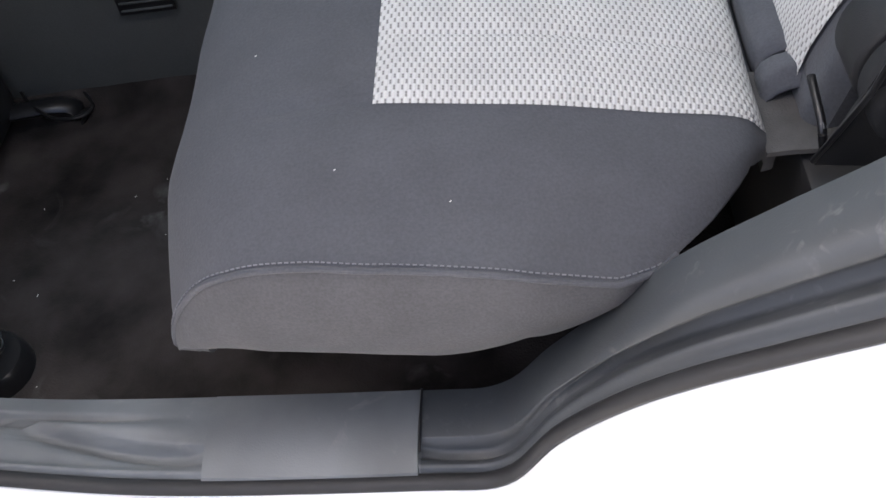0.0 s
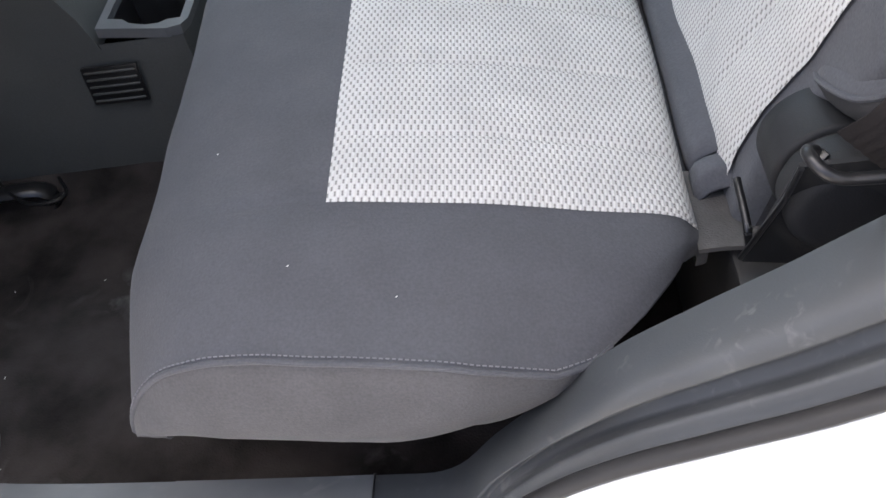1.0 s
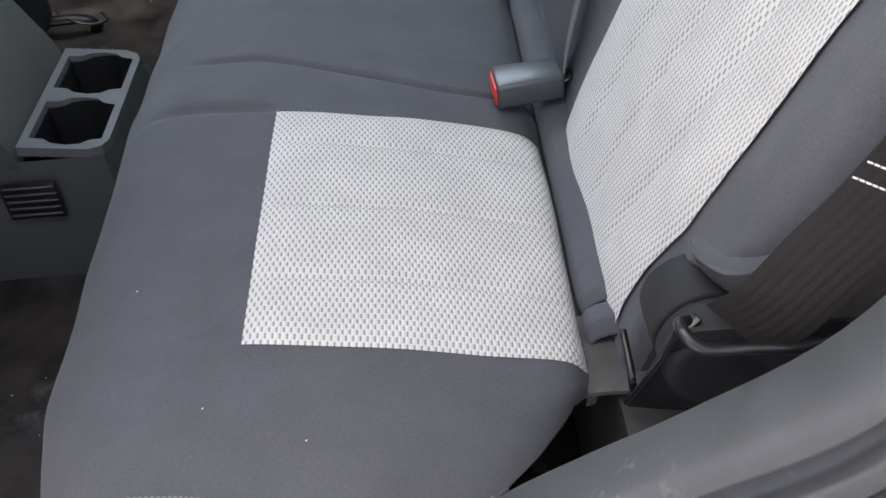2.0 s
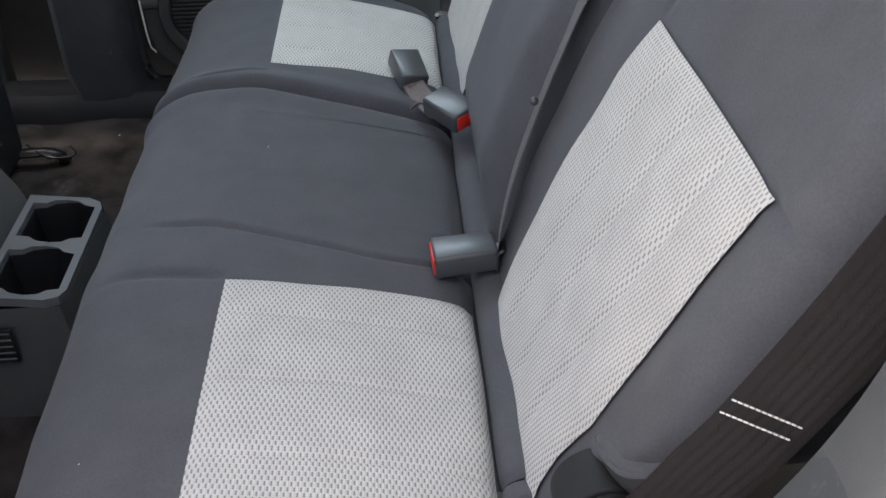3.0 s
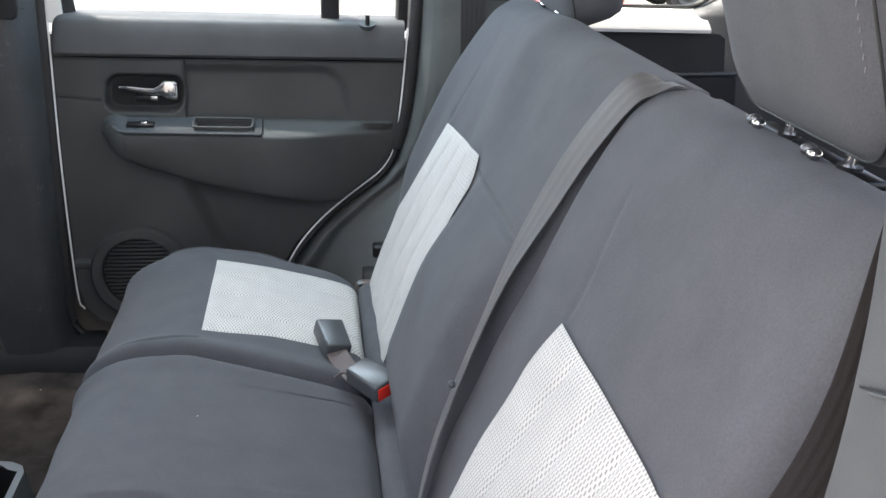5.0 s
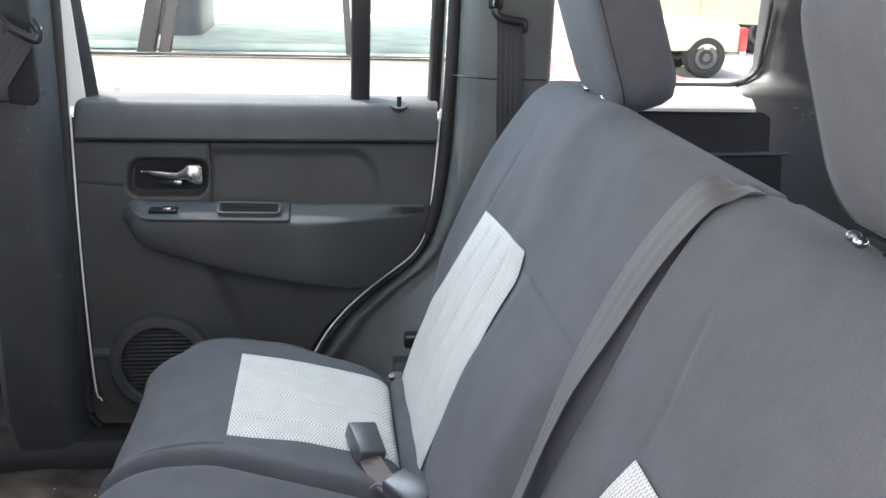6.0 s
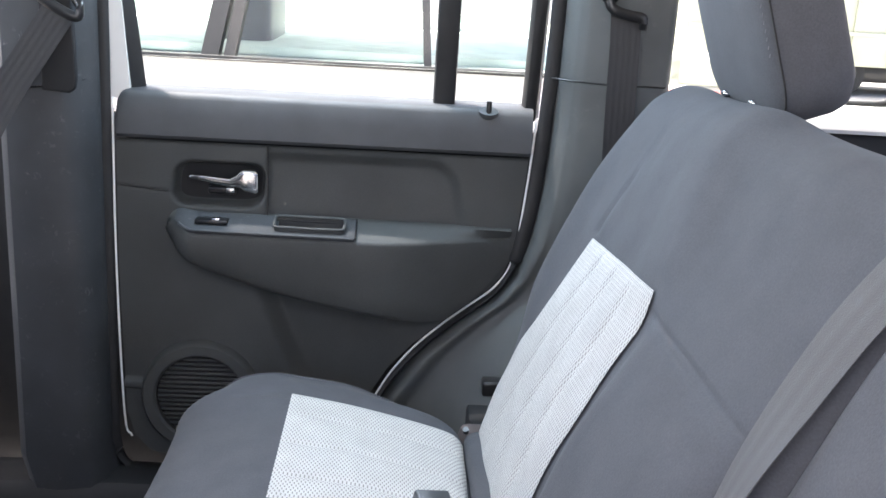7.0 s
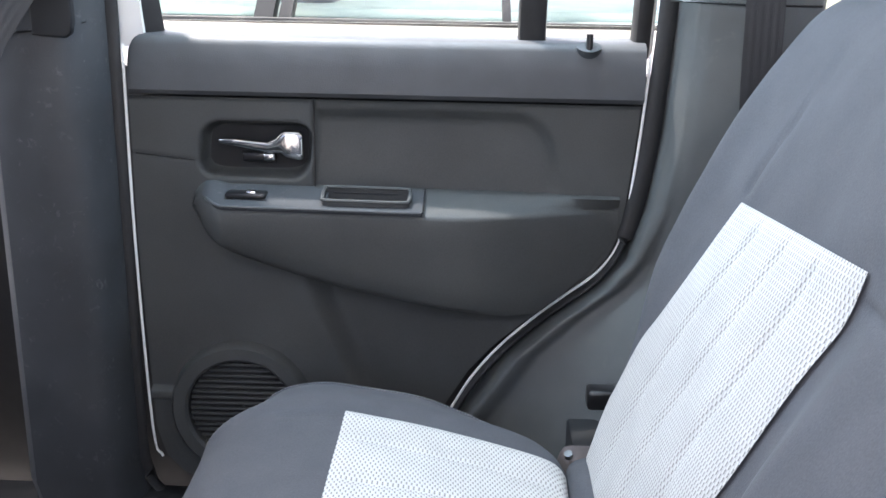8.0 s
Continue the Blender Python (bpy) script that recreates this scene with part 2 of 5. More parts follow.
def plate(outline, y0, y1, bevel=0.003, seg=2):
    """A slab with an (x, z) outline from y0 (back) to y1 (face), its face edges rounded."""
    bm = bmesh.new()
    a = [bm.verts.new((x, y0, z)) for x, z in outline]
    b = [bm.verts.new((x, y1, z)) for x, z in outline]
    n = len(a)
    bm.faces.new(a)
    top = bm.faces.new(list(reversed(b)))
    for i in range(n):
        bm.faces.new((a[i], b[i], b[(i + 1) % n], a[(i + 1) % n]))
    if bevel:
        bmesh.ops.bevel(bm, geom=top.edges[:], offset=bevel, segments=seg, affect="EDGES", profile=0.5)
    return bm


def sheet(fn, us, vs, skip=None, uv=True):
    """A surface fn(u, v) over the values us, vs."""
    bm = bmesh.new()
    layer = bm.loops.layers.uv.new("UVMap") if uv else None
    grid = [[bm.verts.new(fn(u, v)) for v in vs] for u in us]
    for i in range(len(us) - 1):
        for j in range(len(vs) - 1):
            if skip and skip(0.5 * (us[i] + us[i + 1]), 0.5 * (vs[j] + vs[j + 1])):
                continue
            f = bm.faces.new((grid[i][j], grid[i + 1][j], grid[i + 1][j + 1], grid[i][j + 1]))
            if uv:
                for lo, (a, b) in zip(f.loops, ((i, j), (i + 1, j), (i + 1, j + 1), (i, j + 1))):
                    lo[layer].uv = (us[a], vs[b])
    return bm


def thicken(bm, d):
    bmesh.ops.recalc_face_normals(bm, faces=bm.faces)
    bmesh.ops.solidify(bm, geom=bm.faces[:], thickness=d)
    return bm


def lerp(a, b, t):
    return a + (b - a) * t


def step(a, b, x):
    t = min(1.0, max(0.0, (x - a) / (b - a)))
    return t * t * (3 - 2 * t)


def bump(x, c, w):
    return math.exp(-((x - c) / w) ** 2)


def span(a, b, n):
    return [lerp(a, b, i / n) for i in range(n + 1)]


class Curve2:
    """A smooth (x, z) profile by arc length."""

    def __init__(self, pts):
        self.p = spline(pts, 12)
        d = [0.0]
        for a, b in zip(self.p, self.p[1:]):
            d.append(d[-1] + float(np.linalg.norm(b - a)))
        self.d = np.array(d)
        self.a = np.array(self.p)
        self.length = d[-1]

    def at(self, s):
        return np.array([np.interp(s, self.d, self.a[:, 0]), np.interp(s, self.d, self.a[:, 1])])

    def normal(self, s):
        t = self.at(min(s + 0.004, self.length)) - self.at(max(s - 0.004, 0))
        t = t / (np.linalg.norm(t) + 1e-9)
        return np.array([-t[1], t[0]])

    def where(self, axis, value, lo=0.0, hi=9.0):
        k = [i for i in range(len(self.d)) if lo <= self.d[i] <= hi]
        j = min(k, key=lambda i: abs(self.a[i, axis] - value))
        return float(self.d[j])


# ---- setting: ground, floor, near sill ----
FLOOR_Z, SILL_Z = 0.10, 0.19

bm = bmesh.new()
bmesh.ops.create_grid(bm, x_segments=2, y_segments=2, size=400)
bmesh.ops.translate(bm, vec=(0, 0, -0.45), verts=bm.verts)
tagged(link("ground", bm, ASPHALT), "pale sunlit concrete yard around the parked cars", "ground", kind="structure")


def carpet_height(x, y):
    z = FLOOR_Z + 0.006 * noise.noise(Vector((x * 9, y * 9, 0))) + 0.0025 * noise.noise(Vector((x * 40, y * 40, 3)))
    return z + 0.05 * step(0.17, 0.08, abs(y)) * step(-0.1, -0.3, x)


bm = sheet(lambda x, y: (x, y, carpet_height(x, y)), span(-1.3, 0.36, 60), span(-0.66, 0.82, 60))
tagged(link("floor", bm, CARPET), "worn charcoal carpet with lint and dust", "floor", kind="structure")
lint = bmesh.new()
for k in range(15):
    lx, ly = random.uniform(-0.45, -0.1), random.uniform(-0.64, -0.2) if k % 3 else random.uniform(0.3, 0.7)
    a = Vector((lx, ly, carpet_height(lx, ly) + 0.003))
    lint = merge(lint, tube([a, a + Vector((random.uniform(-1, 1), random.uniform(-1, 1), 0.2)) * 0.003], random.uniform(0.00025, 0.00045), 4))
for lx, ly, lz in ((0.075, -0.6, 0.394), (-0.02, -0.63, 0.407), (0.05, -0.655, 0.396), (0.12, -0.35, 0.392), (-0.09, -0.5, 0.402), (0.02, 0.02, 0.409)):
    lint = merge(lint, tube([(lx, ly, lz), (lx + 0.0012, ly + 0.0006, lz + 0.0004)], 0.00035, 5))
tagged(link("lint", lint, WHITE_THREAD), "pale specks of lint on the carpet", "lint", kind="stuff")


# ---- rear bench: cushions ----
CP = Curve2([(-0.125, 0.225), (-0.16, 0.28), (-0.171, 0.325), (-0.158, 0.368), (-0.115, 0.396), (-0.05, 0.405), (0.0, 0.404),
             (0.12, 0.384), (0.225, 0.361), (0.25, 0.345), (0.262, 0.325), (0.262, 0.31)])
S_FRONT, S_REAR = CP.where(0, 0.0, 0.15), CP.where(0, 0.246, 0.15)
PANEL_Y = {-1: (0.571, 0.256), 1: (0.575, 0.286)}


def side_edge(x):
    return float(np.interp(x, [-0.173, -0.165, -0.145, -0.09, 0.0, 0.1, 0.15, 0.175, 0.21, 0.25, 0.262],
                           [0.662, 0.668, 0.676, 0.688, 0.695, 0.697, 0.692, 0.68, 0.645, 0.592, 0.572]))


def split_line(x):
    return float(np.interp(x, [-0.17, -0.137, -0.07, 0.0, 0.05, 0.15, 0.25], [0.200, 0.206, 0.218, 0.212, 0.202, 0.184, 0.164]))


def cushion_point(s, y, sign, split, off=0.0):
    """A point of the cushion; y counts from the middle of the car outwards, sign tells the side."""
    p, n = CP.at(s), CP.normal(s)
    x = p[0]
    d = off
    top = step(0.28, 0.38, p[1])
    yy = y
    if y > 0.565:
        t = (y - 0.565) / 0.135
        yy = lerp(0.565, side_edge(x) - 0.07 * step(0.315, 0.24, p[1]), t)
        d -= 0.009 * t ** 3 + 0.002 * bump(t, 0.965, 0.02)
    d -= 0.003 * top * bump(y, 0.565, 0.006) * step(0.004, -0.01, x) * step(-0.11, -0.06, x)
    d -= 0.006 * bump(y, 0.248 - 0.016 * step(0, -0.12, x), 0.007) * step(0.004, -0.01, x) * step(-0.15, -0.09, x)
    if sign < 0:
        d -= 0.006 * bump(y, lerp(0.14, 0.192, step(-0.1, 0.2, x)), 0.005) * step(-0.115, -0.06, x) * step(0.3, 0.2, x)
        d += 0.0025 * bump(y, 0.205, 0.03) * top
    d += 0.008 * bump(y, 0.41, 0.18) * top * bump(x, 0.1, 0.14)
    if sign > 0:
        d += 0.006 * bump(y, 0.60, 0.07) * step(0.3, 0.37, p[1])
    d += 0.0022 * noise.noise(Vector((x * 14, y * 14 * sign, 1.0))) * top
    gy = sign * yy
    gy += (split_line(x) - split) * step(0.10, 0.0, abs(gy - split))
    edge = abs(gy - split_line(x))
    d -= 0.034 * (1 - min(1.0, edge / 0.026)) ** 2 + 0.016 * (1 - min(1.0, edge / 0.008))
    d += (0.007 if sign > 0 else 0.003) * bump(edge, 0.03, 0.022) * top
    back = float(np.interp(yy, [0.25, 0.42, 0.53, 0.60, 0.65, 0.70], [0.0, 0.006, 0.011, 0.010, 0.004, 0.002])) * step(0.0, -0.13, x) * (1.0 if sign < 0 else 0.5)
    arc = min(1.0, max(0.0, (-0.03 - x) / 0.139))
    d -= (0.009 * step(-0.12, 0.0, x) + 0.012 * step(0.07, 0.17, x)) * step(0.60, 0.69, yy)
    drop = 0.088 * (1 - math.sqrt(1 - arc * arc)) * step(0.57, 0.69, yy) * min(1.0, max(0.0, (p[1] - 0.252) / 0.068))
    low = p[1] + n[1] * d - drop
    z = max(low, lerp(0.2, 0.292, step(0.60, 0.685, y)) if x < 0.1 else 0.2)
    return (x + n[0] * d + back + 0.5 * (z - low), gy, z)


def seat_cushion(sign, split, label):
    root = thing("seat_cushion", label, "car seat", group="rear seat cushions")
    ss = sorted(set(span(0, CP.length, 60)) | set(span(0.04, 0.2, 40)) | {S_FRONT, S_REAR})
    inner = sign * split
    ys = sorted(set(span(inner, inner + 0.03, 10)) | set(span(inner + 0.03, 0.12, 22)) | set(span(0.12, 0.27, 56)) | set(span(0.27, 0.55, 14)) | set(span(0.55, 0.58, 6)) | set(span(0.58, 0.70, 10)))
    part("cushion", sheet(lambda s, y: cushion_point(s, y, sign, split), ss, ys), DARK, root, "dark slate cloth cushion", sharp=180)

    def side(s, k):
        x, y, z = cushion_point(s, 0.70, sign, split)
        arc = min(1.0, max(0.0, (-0.02 - x) / 0.14))
        zb = min(z, lerp(0.231 + 0.078 * (1 - math.sqrt(1 - arc * arc)), 0.345, step(0.02, 0.185, x)))
        return (x, sign * (abs(y) + (0.012 * math.sin(math.pi * min(1, k * 1.25)) - 0.07 * k ** 3) * min(1.0, (z - zb) / 0.10) * step(0.2, -0.05, x)), lerp(z, zb, k))

    part("side_panel", sheet(side, ss, span(0, 1, 12)), SIDE, root, "plain grey cloth side panel", sharp=180)
    bottom = sheet(lambda s, t: ((lambda p: (p[0], lerp(p[1], split, t), p[2]))(side(s, 1.0))), ss, [0, 1])
    part("base", bottom, PLASTIC, root)

    rail = [cushion_point(s, 0.70, sign, split) for s in span(CP.where(1, 0.27, 0.0, 0.15), CP.where(0, 0.185, 0.15), 60)]
    part("piping", tube(rail, 0.0022, 8), DARK, root, "slim cloth piping")
    st = bmesh.new()
    s0, s1 = CP.where(1, 0.275, 0.0, 0.15), CP.where(0, 0.178, 0.15)
    count = 112
    for i in range(count):
        a = cushion_point(lerp(s0, s1, i / count), 0.6965, sign, split, 0.0030)
        b = cushion_point(lerp(s0, s1, (i + 0.62) / count), 0.6965, sign, split, 0.0030)
        st = merge(st, tube([a, b], 0.00055, 5))
    part("stitching", st, THREAD, root, "pale row of stitches")

    PANEL_NEAR, PANEL_FAR = PANEL_Y[sign]
    grooves = [PANEL_NEAR - (PANEL_NEAR - PANEL_FAR) * q for q in (0.225, 0.518, 0.813)]

    def panel(s, y):
        e = min(s - S_FRONT, S_REAR + 0.012 - s, PANEL_NEAR - y, y - PANEL_FAR)
        o = 0.0006 + 0.0035 * step(0.0, 0.012, e) - sum(0.0028 * bump(y, g, 0.005) for g in grooves) * step(0.0, 0.02, e)
        taper = 1.0 - (0.06 * (s - S_FRONT) / (S_REAR - S_FRONT) if sign > 0 else 0.0)
        return cushion_point(s, PANEL_FAR + (y - PANEL_FAR) * taper, sign, split, o)

    ys2 = sorted(set(span(PANEL_FAR, PANEL_NEAR, 40)) | {g + k * 0.003 for g in grooves for k in (-3, -2, -1, 0, 1, 2, 3)})
    part("seat_panel", sheet(panel, span(S_FRONT, S_REAR + 0.012, 40), ys2), LIGHT, root, "light grey woven cloth panel with dark slits", sharp=180)
    return root


seat_cushion(-1, 0.172, "wide dark slate cloth rear seat cushion with light woven panel")
seat_cushion(1, 0.180, "narrow dark slate cloth rear seat cushion with light woven panel")

# cloth flap between cushions and backrests
flap = thing("seat_flap", "dark cloth flap closing the gap behind the cushions", "seat flap")
FP = Curve2([(0.258, 0.338), (0.259, 0.35), (0.268, 0.360), (0.29, 0.364), (0.312, 0.351), (0.33, 0.31)])


def flap_point(s, y):
    p, n = FP.at(s), FP.normal(s)
    d = -0.003 * bump(y, -0.503 - 0.3 * (p[0] - 0.27), 0.004) + 0.0015 * noise.noise(Vector((p[0] * 20, y * 12, 0)))
    return (p[0] + n[0] * d, y, p[1] + n[1] * d)


part("flap_cloth", thicken(sheet(flap_point, span(0, FP.length, 14), span(-0.503, 0.57, 70)), 0.004), DARK, flap, sharp=180)
part("flap_end", thicken(sheet(lambda s, y: (lambda p: (p[0], p[1], p[2] - 0.0015 - 0.012 * step(-0.522, -0.533, y)))(flap_point(s, y)), span(0, FP.length, 14), span(-0.533, -0.5045, 10)), 0.004), DARK, flap, "seamed end piece", sharp=180)

# ---- rear bench: backrests ----
BP = Curve2([(0.279, 0.335), (0.285, 0.36), (0.303, 0.42), (0.338, 0.52), (0.37, 0.60), (0.409, 0.687), (0.45, 0.775), (0.488, 0.85),
             (0.512, 0.876), (0.542, 0.888), (0.58, 0.88), (0.603, 0.845), (0.60, 0.6), (0.57, 0.33)])
B_TOP = BP.where(1, 0.888)
B_PAN = BP.where(1, 0.686)
B_LOW = BP.where(1, 0.345)


def back_edge(z, sign=-1):
    if sign > 0:
        return float(np.interp(z, [0.30, 0.36, 0.43, 0.48, 0.50, 0.54, 0.575, 0.61, 0.66, 0.80, 0.86, 0.90],
                               [0.588, 0.592, 0.598, 0.606, 0.615, 0.636, 0.653, 0.666, 0.674, 0.676, 0.672, 0.66]))
    return float(np.interp(z, [0.30, 0.36, 0.42, 0.45, 0.460, 0.472, 0.49, 0.515, 0.55, 0.60, 0.66, 0.80, 0.86, 0.90],
                           [0.562, 0.566, 0.571, 0.578, 0.588, 0.604, 0.622, 0.638, 0.654, 0.667, 0.674, 0.676, 0.672, 0.66]))


def panel_outer(z, sign):
    if sign > 0:
        return float(np.interp(z, [0.34, 0.43, 0.484, 0.54, 0.60, 0.69], [0.582, 0.584, 0.573, 0.549, 0.526, 0.498]))
    return float(np.interp(z, [0.34, 0.375, 0.42, 0.455, 0.47, 0.52, 0.59, 0.69], [0.528, 0.527, 0.537, 0.550, 0.557, 0.571, 0.586, 0.597]))


def panel_inner(z, sign):
    if sign > 0:
        return float(np.interp(z, [0.34, 0.5, 0.6, 0.69], [0.245, 0.232, 0.210, 0.188]))
    return float(np.interp(z, [0.34, 0.46, 0.54, 0.63, 0.69], [0.245, 0.258, 0.27, 0.286, 0.311]))


def back_point(s, y, sign, split, off=0.0):
    """A point of a backrest; y counts outwards from the middle of the car on that side, and may be negative."""
    p, n = BP.at(s), BP.normal(s)
    z = p[1]
    front = step(B_TOP + 0.05, B_TOP - 0.02, s)
    lim = back_edge(z, sign) if front > 0.5 else 0.66
    yy = y if y < 0.5 else lerp(0.5, lim, (y - 0.5) / 0.2)
    d = off + front * 0.012 * bump(yy, lim - 0.045, 0.035) * step(0.86, 0.7, z) * step(0.46, 0.6, z)
    e = lim - yy
    rw = lerp(0.016, 0.045, step(0.52, 0.62, z))
    d -= lerp(0.014, 0.05, step(0.52, 0.62, z)) * (1 - min(1.0, e / rw)) ** 2.2 * front
    gy = sign * yy
    mid = step(-0.158, -0.095, gy) * step(0.20, 0.12, gy)
    d += 0.034 * mid * step(0.80, 0.55, z) * step(0.35, 0.45, z) * front
    if sign < 0:
        d -= 0.0022 * bump(yy, lerp(0.306, 0.285, step(0.69, 0.82, z)), 0.006) * step(0.685, 0.70, z) * step(0.83, 0.79, z) * front
        d -= 0.004 * bump(z, 0.686 + 0.05 * (yy - 0.6), 0.005) * step(0.585, 0.6, yy) * step(0.69, 0.66, yy) * front
    else:
        rx = gy - lerp(0.19, 0.26, step(0.72, 0.87, z))
        d += 0.016 * step(0.66, 0.74, z) * (bump(rx, 0, 0.13) if rx > 0 else bump(rx, 0, 0.045)) * front
        d -= 0.004 * bump(z, 0.692, 0.005) * step(0.19, 0.18, yy) * step(-0.14, -0.12, yy) * front
        d -= 0.0045 * bump(yy, lerp(0.509, 0.49, step(0.70, 0.84, z)), 0.006) * step(0.685, 0.70, z) * step(0.86, 0.82, z) * front
    d += 0.003 * noise.noise(Vector((z * 11, gy * 11, 4.0))) * front
    d -= 0.014 * (1 - min(1.0, abs(gy - split) / 0.022)) ** 2
    d -= 0.012 * step(0.62, 0.70, y) * step(0.8, 0.9, z)
    return (p[0] + n[0] * d, gy, z + n[1] * d)


def knob(at, r, h):
    """A small domed knob."""
    bm = bmesh.new()
    bmesh.ops.create_uvsphere(bm, u_segments=14, v_segments=8, radius=1.0)
    bmesh.ops.scale(bm, vec=(r, r, h), verts=bm.verts)
    bmesh.ops.translate(bm, vec=at, verts=bm.verts)
    return bm


def headrest(parent, cy, up):
    """A boxy pad with rounded corners, leaning forwards, on two chrome posts."""
    lean = pose(0.572, cy, 0.999 + up, 0, -19, 0)

    def ring(u, inset, bulge=0.0):
        hy, hz, r, out = 0.136 - inset, 0.106 - inset, 0.05 - inset * 0.6, []
        for qy, qz, a0 in ((1, 1, 0), (-1, 1, 90), (-1, -1, 180), (1, -1, 270)):
            for k in range(9):
                a = radians(a0 + k * 11.25)
                out.append(lean @ Vector((u, qy * (hy - r) + r * math.cos(a), qz * (hz - r) + r * math.sin(a))))
        return out

    rings = [ring(u, i) for u, i in ((-0.054, 0.075), (-0.0525, 0.04), (-0.0485, 0.02), (-0.043, 0.009), (-0.036, 0.003), (-0.024, 0.0), (0.012, 0.0), (0.028, 0.004), (0.036, 0.014), (0.039, 0.03), (0.0395, 0.06))]
    ob = part("headrest", loft(rings), DARK, parent, "dark slate cloth headrest", sharp=180)
    part("seam", tube(ring(-0.0432, 0.0085), 0.0011, 6, closed=True), RUBBER, ob)
    st = bmesh.new()
    for k in range(9):
        a = lean @ Vector((-0.0505, -0.118, 0.05 - k * 0.009))
        st = merge(st, tube([a, a + Vector((0, 0, 0.004))], 0.0004, 5))
    part("stitching", st, THREAD, ob)
    for sy in (-1, 1):
        y = cy + sy * 0.05
        part("post", tube([(0.574, y, 0.865), (0.577, y, 0.95)], 0.0048, 14), CHROME, ob, "chrome post")
        part("sleeve", tube([(0.573, y, 0.862), (0.575, y, 0.8885)], 0.010, 18), GLOSSY, ob, "black plastic post sleeve")
        part("release", knob((0.553, y + 0.015, 0.893), 0.0062, 0.0048), CHROME, ob, "bright release button")
        part("guide_knob", knob((0.558, y + 0.034, 0.892), 0.0066, 0.0052), BARE_STEEL, ob, "small grey guide knob")
    part("guide_bar", box((0.018, 0.19, 0.008), (0.580, cy + 0.012, 0.8815), 0.003, 2), GLOSSY, ob, "black plastic guide bar")
    return ob


def backrest(sign, inner, split, cy, label):
    root = thing("rear_bench", label, "car seat", group="rear seat backrests")
    ss = sorted(set(span(0, B_TOP + 0.09, 110)) | set(span(B_TOP + 0.09, BP.length, 8)) | set(span(B_PAN - 0.01, B_PAN + 0.02, 10)))
    ys = sorted(set(span(inner, inner + 0.035, 8)) | set(span(inner + 0.035, 0.5, 44)) | set(span(0.5, 0.7, 34)) | set(span(0.27, 0.32, 14)))
    part("backrest", sheet(lambda s, y: back_point(s, y, sign, split), ss, ys), DARK, root, "dark slate cloth backrest", sharp=180)
    inner_side = sheet(lambda s, t: (lambda p: (lerp(p[0], 0.56 + 0.0 * s, t), p[1], p[2]))(back_point(s, inner, sign, split)), ss, [0, 1])
    part("side_cover", inner_side, DARK, root, sharp=180)
    outer_side = sheet(lambda s, t: (lambda p: (lerp(p[0], 0.585, t), p[1] - sign * 0.01 * t, p[2]))(back_point(s, 0.70, sign, split)), ss, [0, 0.5, 1])
    part("side_cover", outer_side, SIDE, root, sharp=180)
    seam = [back_point(s, 0.70, sign, split, 0.001) for s in span(BP.where(1, 0.455, 0, B_TOP), BP.where(1, 0.66, 0, B_TOP), 40)]
    part("piping", tube(seam, 0.0022, 8), DARK, root, "slim cloth piping")
    fr = [0.25, 0.5, 0.75]

    def panel(s, t):
        z = BP.at(s)[1]
        y = lerp(panel_outer(z, sign), panel_inner(z, sign), t)
        if y > 0.5:
            y = 0.5 + (y - 0.5) / (back_edge(z, sign) - 0.5) * 0.2
        s_top = B_PAN + (0.026 * t if sign > 0 else 0.0)
        e = min(s - B_LOW, B_PAN - s, t * 0.28, (1 - t) * 0.28)
        o = 0.0030 + 0.003 * step(0, 0.014, e) - sum(0.0034 * bump(t, q, 0.024) for q in fr) * step(0, 0.02, e) * step(0.012, 0.06, s - B_LOW)
        return back_point(lerp(B_LOW, s_top, (s - B_LOW) / (B_PAN - B_LOW)), y, sign, split, o)

    ts = sorted(set(span(0, 1, 36)) | {q + k * 0.01 for q in fr for k in (-3, -2, -1, 0, 1, 2, 3)})
    sv = span(B_LOW, B_PAN, 60)
    bm = sheet(panel, sv, ts)
    layer = bm.loops.layers.uv.active
    for f in bm.faces:
        for lo in f.loops:
            lo[layer].uv = (lo.vert.co.y, lo[layer].uv[0])
    part("back_panel", bm, LIGHT, root, "light grey woven cloth panel with dark slits", sharp=180)
    headrest(root, cy, 0.009 if sign < 0 else -0.010)
    return root


near_back = backrest(-1, 0.160, -0.160, -0.415, "dark slate cloth rear backrest with light woven panel, narrow section")
backrest(1, -0.155, -0.155, 0.408, "dark slate cloth rear backrest with light woven panel, wide section")

# the thick outer lower end of the near backrest, overhanging the hinge
lobe_axis = [(0.330, -0.551, 0.462), (0.330, -0.572, 0.468), (0.336, -0.595, 0.4755), (0.344, -0.618, 0.486), (0.358, -0.637, 0.506), (0.372, -0.648, 0.535)]
lobe_r = [0.006, 0.0135, 0.0175, 0.019, 0.018, 0.012]
lobe_path = spline(lobe_axis, 5)


def lobe_point(i, a):
    i = int(i)
    r = float(np.interp(i, [k * (len(lobe_path) - 1) / 5 for k in range(6)], lobe_r))
    c, ahead = Vector(lobe_path[i]), Vector(lobe_path[min(i + 1, len(lobe_path) - 1)]) - Vector(lobe_path[max(i - 1, 0)])
    out = ahead.normalized().cross(Vector((-0.92, 0.0, 0.38))).normalized()
    up = out.cross(ahead).normalized()
    return tuple(c + out * (r * math.cos(a)) + up * (0.82 * r * math.sin(a)))


